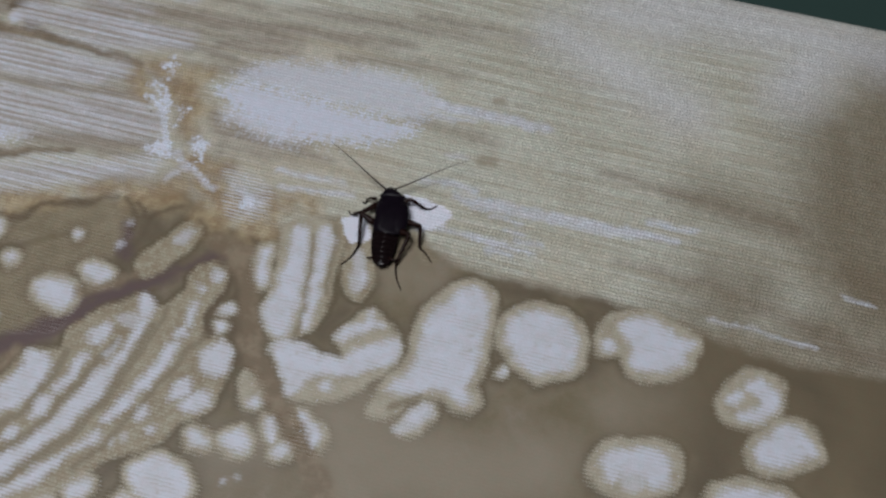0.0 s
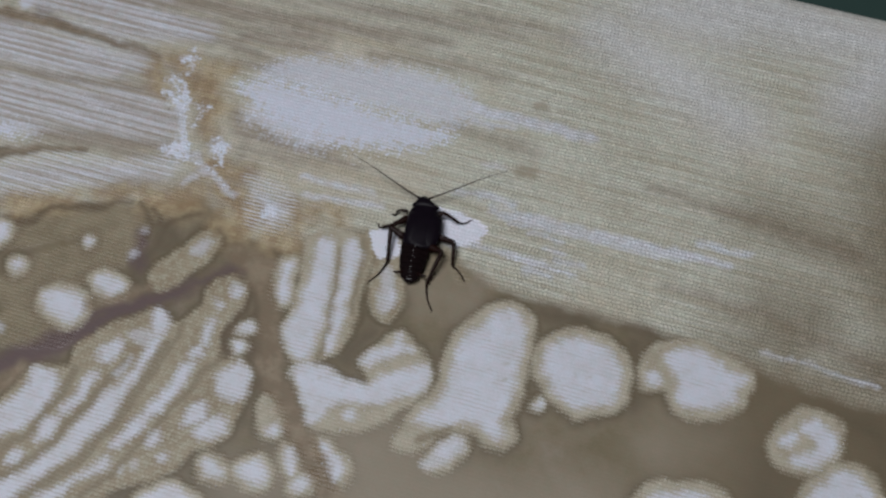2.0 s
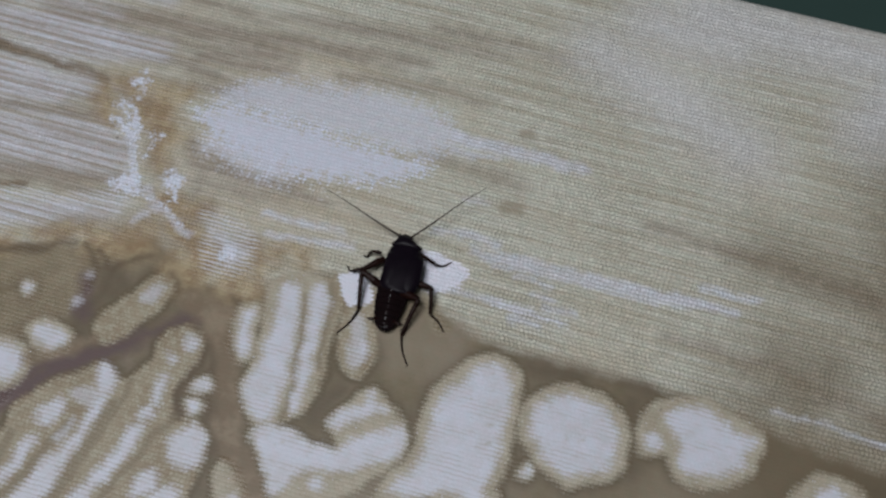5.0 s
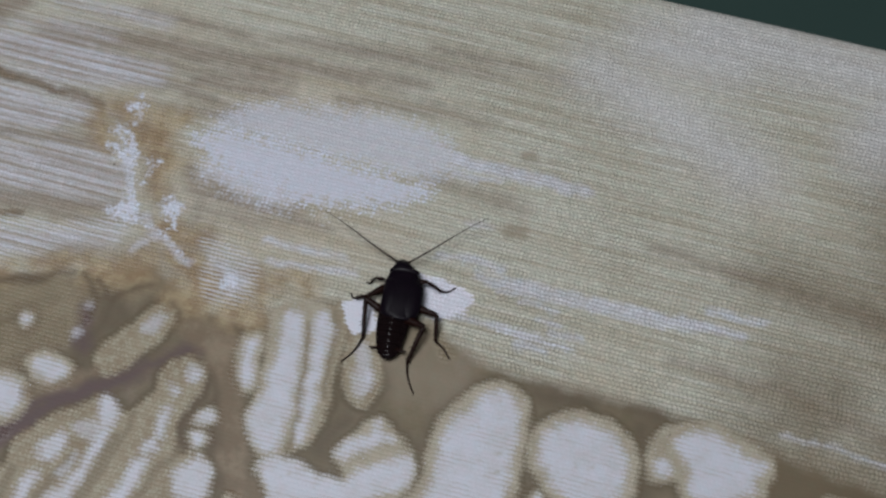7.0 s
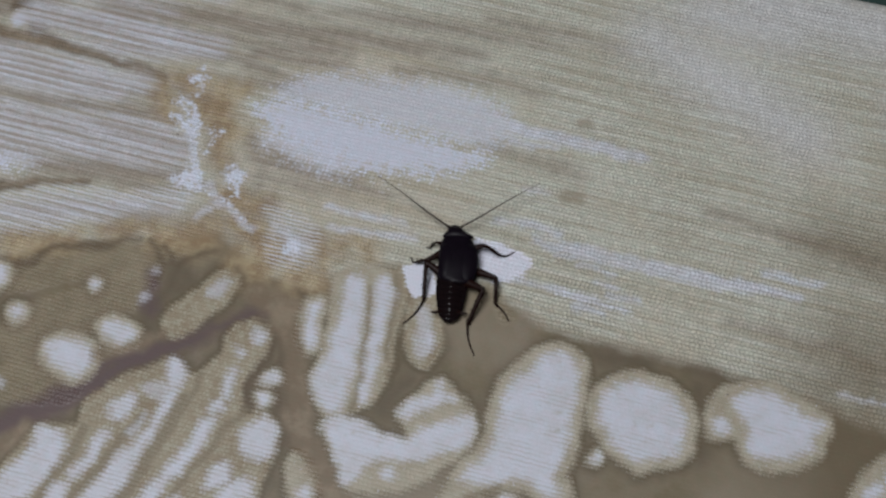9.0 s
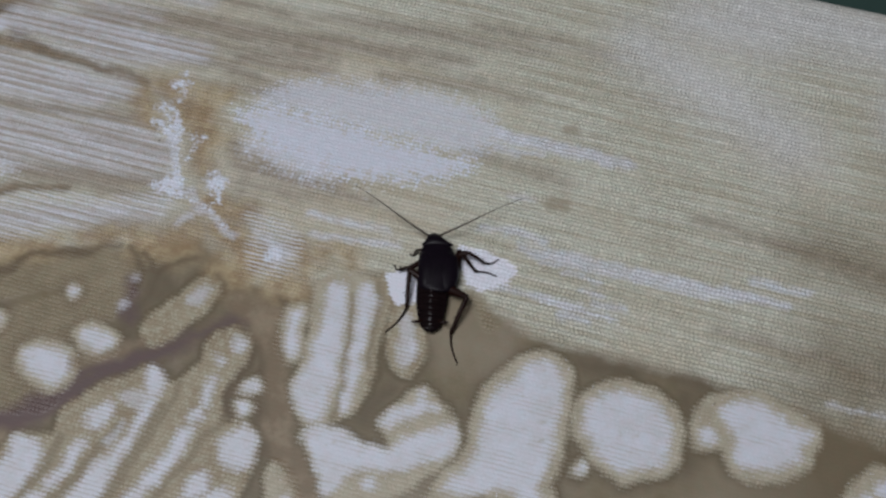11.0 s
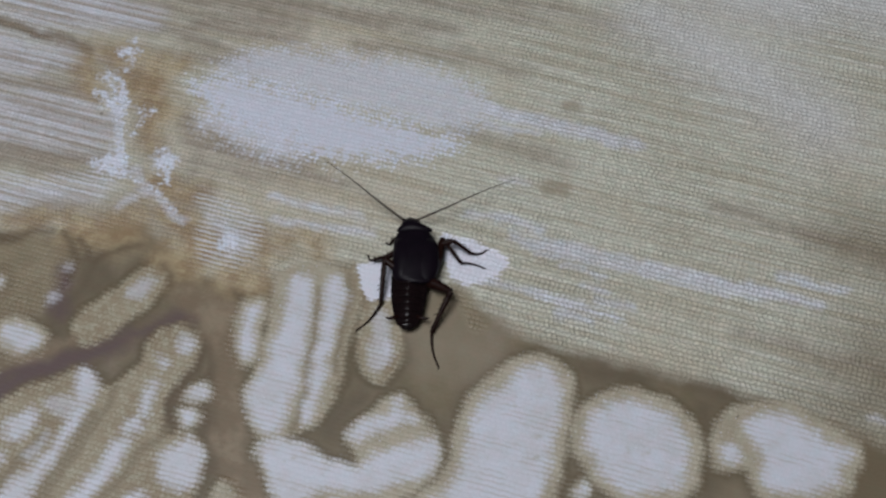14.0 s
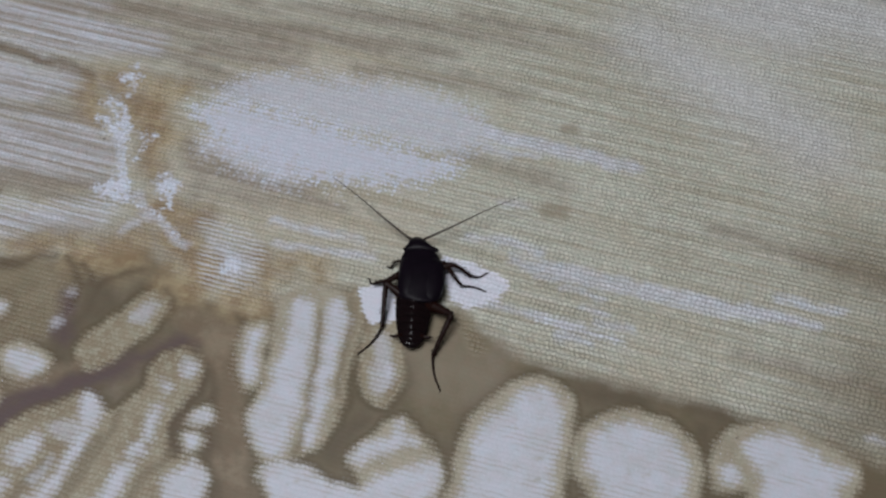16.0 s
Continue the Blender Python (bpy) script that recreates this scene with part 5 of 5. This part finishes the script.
roach = tagged(new("cockroach"), "black-brown cockroach standing on the printed canvas, long thin feelers spread", "cockroach")
body = part("body", loft([(-11.4, 0.0, 1.5, 1.3, 2.8), (-9, 0.2, 2.4, 1.2, 3.4), (-4, 0.3, 3.0, 1.1, 4.0), (1, 0.7, 3.4, 1.0, 4.4), (6, 0.9, 3.4, 1.2, 4.3), (9.5, 0.5, 2.0, 1.6, 3.8), (10.2, 0.3, 1.2, 2.0, 3.4)]), LEG, roach)

# abdomen: overlapping rings with a low ridge, narrowing to the tail
AB_Y = (-12.5, -11.7, -10.6, -9.2, -7.3, -5.0, -2.0, 1.5)
AB_MIDDLE = (0.0, 0.0, 0.05, 0.05, 0.05, 0.1, 0.25, 0.5)
AB_HALF = (1.5, 2.2, 2.7, 3.1, 3.45, 3.75, 3.95, 4.05)
AB_TOP = (2.6, 3.0, 3.4, 3.85, 4.3, 4.65, 4.85, 4.9)


def abdomen(y):
    return [float(np.interp(y, AB_Y, row)) for row in (AB_MIDDLE, AB_HALF, AB_TOP)]


def tergite(y, length, last):
    """One ring of the abdomen from y backwards, its hind edge proud of the next ring."""
    rings = []
    for k, swell, drop in ((0.0, 0.97, 0.2), (0.3, 0.985, 0.1), (0.75, 1.0, 0.02), (0.97, 1.0 if not last else 0.8, 0.03 if not last else 0.4), (1.08, 0.975 if not last else 0.45, 0.17 if not last else 0.9)):
        middle, half, top = abdomen(y - k * length)
        rings.append((y - k * length, middle, half * swell, 1.3, top - drop))
    return loft(rings, 48, 1.2)


for i in range(9):
    part("tergite", tergite(1.2 - 1.47 * i, 1.47, i == 8), TERGITE, body)
part("anal_plate", loft([(-11.0, 0.1, 2.1, 1.4, 2.9), (-11.9, 0.05, 1.9, 1.5, 2.6), (-12.5, 0.0, 1.2, 1.6, 2.3), (-12.8, 0.0, 0.5, 1.7, 2.0)], 20, 2.0), TERGITE, body)

# broad smooth back with its short wing covers, and the neck shield with its flared corners
for side, middle, half in ((1, 3.55, 2.75), (-1, -0.75, 2.6)):
    y = 0.6 if side > 0 else 1.6
    part("wing_cover", loft([(7.2, middle - 0.3, half * 0.7, 3.4, 4.75), (5.6, middle, half * 0.9, 3.0, 5.1), (3.4, middle, half, 2.7, 5.3), (y, middle, half, 2.7, 5.25), (y - 2.0, middle - 0.1, half * 0.86, 3.0, 5.0), (y - 3.1, middle - 0.3, half * 0.62, 3.5, 4.85), (y - 3.6, middle - 0.5, half * 0.3, 3.9, 4.7)], 28, 2.2), SHELL, body, "smooth black short wing cover")
part("thorax", loft([(9.6, 0.7, 2.9, 2.4, 4.4), (8.6, 0.8, 3.6, 2.3, 4.75), (6.7, 1.05, 4.4, 2.2, 5.05), (4.5, 1.35, 4.85, 2.0, 5.3), (2.0, 1.4, 4.95, 2.0, 5.3), (-0.3, 1.3, 4.85, 2.2, 5.15), (-1.6, 1.3, 4.55, 2.5, 5.0), (-2.4, 1.5, 3.9, 2.9, 4.95), (-3.0, 2.0, 2.6, 3.4, 4.9), (-3.3, 2.3, 1.4, 3.8, 4.85)], 32, 2.25), SHELL, body, "smooth black back")
part("neck_shield", loft([(8.9, 0.9, 3.2, 3.5, 4.2), (9.2, 0.95, 3.85, 3.2, 4.5), (9.65, 0.95, 3.75, 3.0, 4.75), (10.4, 0.6, 2.75, 2.7, 4.85), (11.2, 0.25, 2.05, 2.6, 4.6), (11.9, 0.1, 1.65, 2.6, 4.2), (12.2, 0.05, 1.2, 2.7, 3.9)], 28, 2.0), SHELL, body, "black neck shield with flared corners")
part("head", loft([(11.2, 0.1, 1.6, 1.6, 3.9), (11.9, 0.05, 1.8, 1.5, 3.9), (12.5, 0.0, 1.45, 1.7, 3.6), (12.9, 0.0, 0.8, 2.1, 3.2)], 20, 2.1), SHELL, body)
for side in (1, -1):
    bm = bmesh.new()
    bmesh.ops.create_uvsphere(bm, u_segments=12, v_segments=8, radius=0.55 * MM, matrix=pose((0.05 + side * 1.5) * MM, 12.2 * MM, 3.0 * MM) @ Matrix.Diagonal((0.6, 1, 1.2, 1)))
    part("eye", bm, SHELL, body)
for side, x in ((1, 2.2), (-1, -2.2)):
    bm = bmesh.new()
    tube(bm, [(x - side * 0.4, -10.0, 2.6, 0.35), (x + side * 0.6, -10.4, 2.7, 0.42), (x + side * 1.5, -10.6, 2.8, 0.36), (x + side * 2.3, -10.5, 2.9, 0.12)])
    part("cercus", bm, LEG, body)


def feeler(side):
    bm = bmesh.new()
    n = 22
    pts = []
    for i in range(n + 1):
        s = i / n
        pts.append((22.5 * s, -side * (0.3 * math.sin(math.pi * s) + 0.1 * math.sin(7 * s)), 2.2 * math.sin(1.9 * s) - 0.6 * s * s, 0.25 * (1 - s) ** 1.2 + 0.06))
    tube(bm, pts, 6)
    return part("antenna", bm, FEELER, body, "long thin brown feeler")


feelers = {1: feeler(1), -1: feeler(-1)}


def aim(p, q):
    """Pose in mm points: at p, x axis towards q, z axis as upright as can be."""
    p, q = Vector(p) * MM, Vector(q) * MM
    x = (q - p).normalized()
    y = Vector((0, 0, 1)).cross(x).normalized()
    z = x.cross(y)
    return Matrix.LocRotScale(p, Matrix((x, y, z)).transposed(), None)


def limb(length, r0, r1, r2, spines=0, sag=0.0, seed=0):
    """A leg section along x from the origin; r0, r1, r2: radius at its start, bulge and end."""
    rng = random.Random(seed)
    bm = bmesh.new()
    pts = []
    steps = 34
    for i in range(steps + 1):
        s = i / steps
        r = r0 + (r1 - r0) * math.sin(math.pi * min(s / 0.7, 1.0) / 2) if s < 0.35 else r1 + (r2 - r1) * ((s - 0.35) / 0.65)
        pts.append((length * s, 0, sag * math.sin(math.pi * s), r))
    tube(bm, pts, 10)
    # spines drawn out of the limb's own faces
    bm.faces.ensure_lookup_table()
    for i in range(spines):
        f = bm.faces[10 * int(2 + (steps - 4) * (i + 0.6) / spines) + (i * 4 + rng.randrange(3)) % 10]
        out = f.calc_center_median()
        out -= Vector((out.x, 0, sag * MM * math.sin(math.pi * out.x / (length * MM))))
        tip = f.calc_center_median() + (out.normalized() * 0.8 + Vector((0.75, 0, 0))) * (0.7 + 0.35 * rng.random()) * MM
        v = bmesh.ops.poke(bm, faces=[f])["verts"][0]
        v.co = tip
        bm.faces.ensure_lookup_table()
    return bm


def foot(length, side):
    """The slender jointed foot, ending in a hooked claw."""
    bm = bmesh.new()
    pts = []
    for i in range(11):
        s = i / 10
        pts.append((length * s, side * 0.5 * math.sin(math.pi * s), -0.25 * math.sin(math.pi * s), 0.26 - 0.1 * s + 0.05 * (i % 2)))
    pts += [(length + 0.25, side * 0.1, 0.08, 0.1), (length + 0.5, side * 0.3, -0.1, 0.03)]
    return tube(bm, pts, 8)


def leg(base, knee, ankle, tip, thick, side, seed):
    """A leg through four points in mm: thigh with shin and foot under it. Returns its three sections."""
    lens = [(Vector(b) - Vector(a)).length for a, b in ((base, knee), (knee, ankle), (ankle, tip))]
    thigh = part("leg", limb(lens[0], thick * 0.75, thick, thick * 0.55, 3, 0.0, seed), LEG, roach, "dark brown spiny leg")
    shin = part("tibia", limb(lens[1], thick * 0.5, thick * 0.46, thick * 0.34, 14, 0.15, seed + 1), LEG, thigh)
    tarsus = part("tarsus", foot(lens[2], side), LEG, thigh)
    for ob, m in zip((thigh, shin, tarsus), leg_poses(base, knee, ankle, tip)):
        ob.matrix_basis = m
    return thigh, shin, tarsus


def leg_poses(base, knee, ankle, tip):
    a, b, c = aim(base, knee), aim(knee, ankle), aim(ankle, tip)
    return a, a.inverted() @ b, a.inverted() @ c


leg((3.6, 6.0, 2.6), (6.4, 7.4, 3.4), (10.3, 6.8, 1.1), (13.4, 8.9, 0.25), 0.9, -1, 1)
leg((-3.5, 5.5, 2.4), (-5.6, 5.4, 2.2), (-6.6, 4.9, 0.8), (-7.7, 4.5, 0.25), 0.5, 1, 2)
leg((-2.0, 4.2, 2.6), (-6.1, -0.3, 3.2), (-8.8, -0.4, 0.8), (-10.5, 0.5, 0.25), 0.95, 1, 3)
leg((-0.5, -3.0, 2.6), (-5.9, -1.3, 4.2), (-4.2, -9.8, 1.1), (-7.2, -16.7, 0.25), 1.15, 1, 4)
leg((3.0, -2.8, 2.8), (9.6, -4.6, 4.6), (7.9, -13.0, 0.9), (11.5, -19.7, 0.25), 1.25, -1, 5)
MID_BACK = ((4.8, 0.6, 2.5), (11.6, -0.5, 3.8), (12.9, -6.1, 1.1), (17.1, -9.1, 0.25))
MID_MOVE = ((4.8, 0.6, 2.5), (10.0, 5.0, 4.0), (14.0, 1.0, 2.6), (17.8, 0.0, 1.6))
MID_FORE = ((4.8, 0.6, 2.5), (4.0, 7.5, 3.0), (9.0, 4.0, 1.0), (14.3, 4.5, 0.25))
mid_leg = leg(*MID_BACK, 1.0, 1, 6)


def motions():
    # middle of the back, mm, and turn of the whole body, degrees
    sway = ((0, 1.9, -2.8, 10.9), (1.0, 1.5, -2.4, 9.6), (2.0, 1.5, -1.9, 8.6), (3.0, 2.0, -1.5, 8.4), (4.5, 2.4, -1.1, 5.6), (7.0, 1.3, -1.3, 7.8), (8.0, 1.0, -1.6, 11.6), (9.0, 0.7, -1.7, 13.1),
            (10.3, 0.3, -2.0, 14.2), (11.5, -0.1, -2.3, 14.8), (13.0, -0.1, -2.2, 15.4), (14.5, -0.5, -1.8, 16.2), (15.2, -0.2, -1.3, 15.0), (16.0, 0.1, -0.8, 14.1))
    walk(body, [(t, pose(x * MM, y * MM, 0, 0, 0, turn)) for t, x, y, turn in sway])
    # feelers: heading of each on the ground, degrees, less the body's turn
    swing = ((0, 150, 36), (1.0, 157, 35), (2.0, 160, 35), (3.0, 161, 38), (4.5, 161, 51), (7.0, 157, 45), (8.0, 155, 46), (9.0, 156, 44),
             (10.5, 157, 40), (12.0, 158, 37), (13.0, 156, 36), (14.5, 155, 39), (16.0, 153, 39))
    swing = [(t, left, right, float(np.interp(t, [r[0] for r in sway], [r[3] for r in sway]))) for t, left, right in swing]
    walk(feelers[1], [(t, pose(1.4 * MM, 12.2 * MM, 3.4 * MM, 0, -4, right - turn)) for t, left, right, turn in swing])
    walk(feelers[-1], [(t, pose(-1.3 * MM, 12.0 * MM, 3.4 * MM, 0, -4, left + 4.0 - turn)) for t, left, right, turn in swing])
    steps = ((0, MID_BACK), (9.6, MID_BACK), (10.1, MID_MOVE), (10.6, MID_FORE), (16.0, MID_FORE))
    for i, ob in enumerate(mid_leg):
        walk(ob, [(t, leg_poses(*points)[i]) for t, points in steps])


motions()
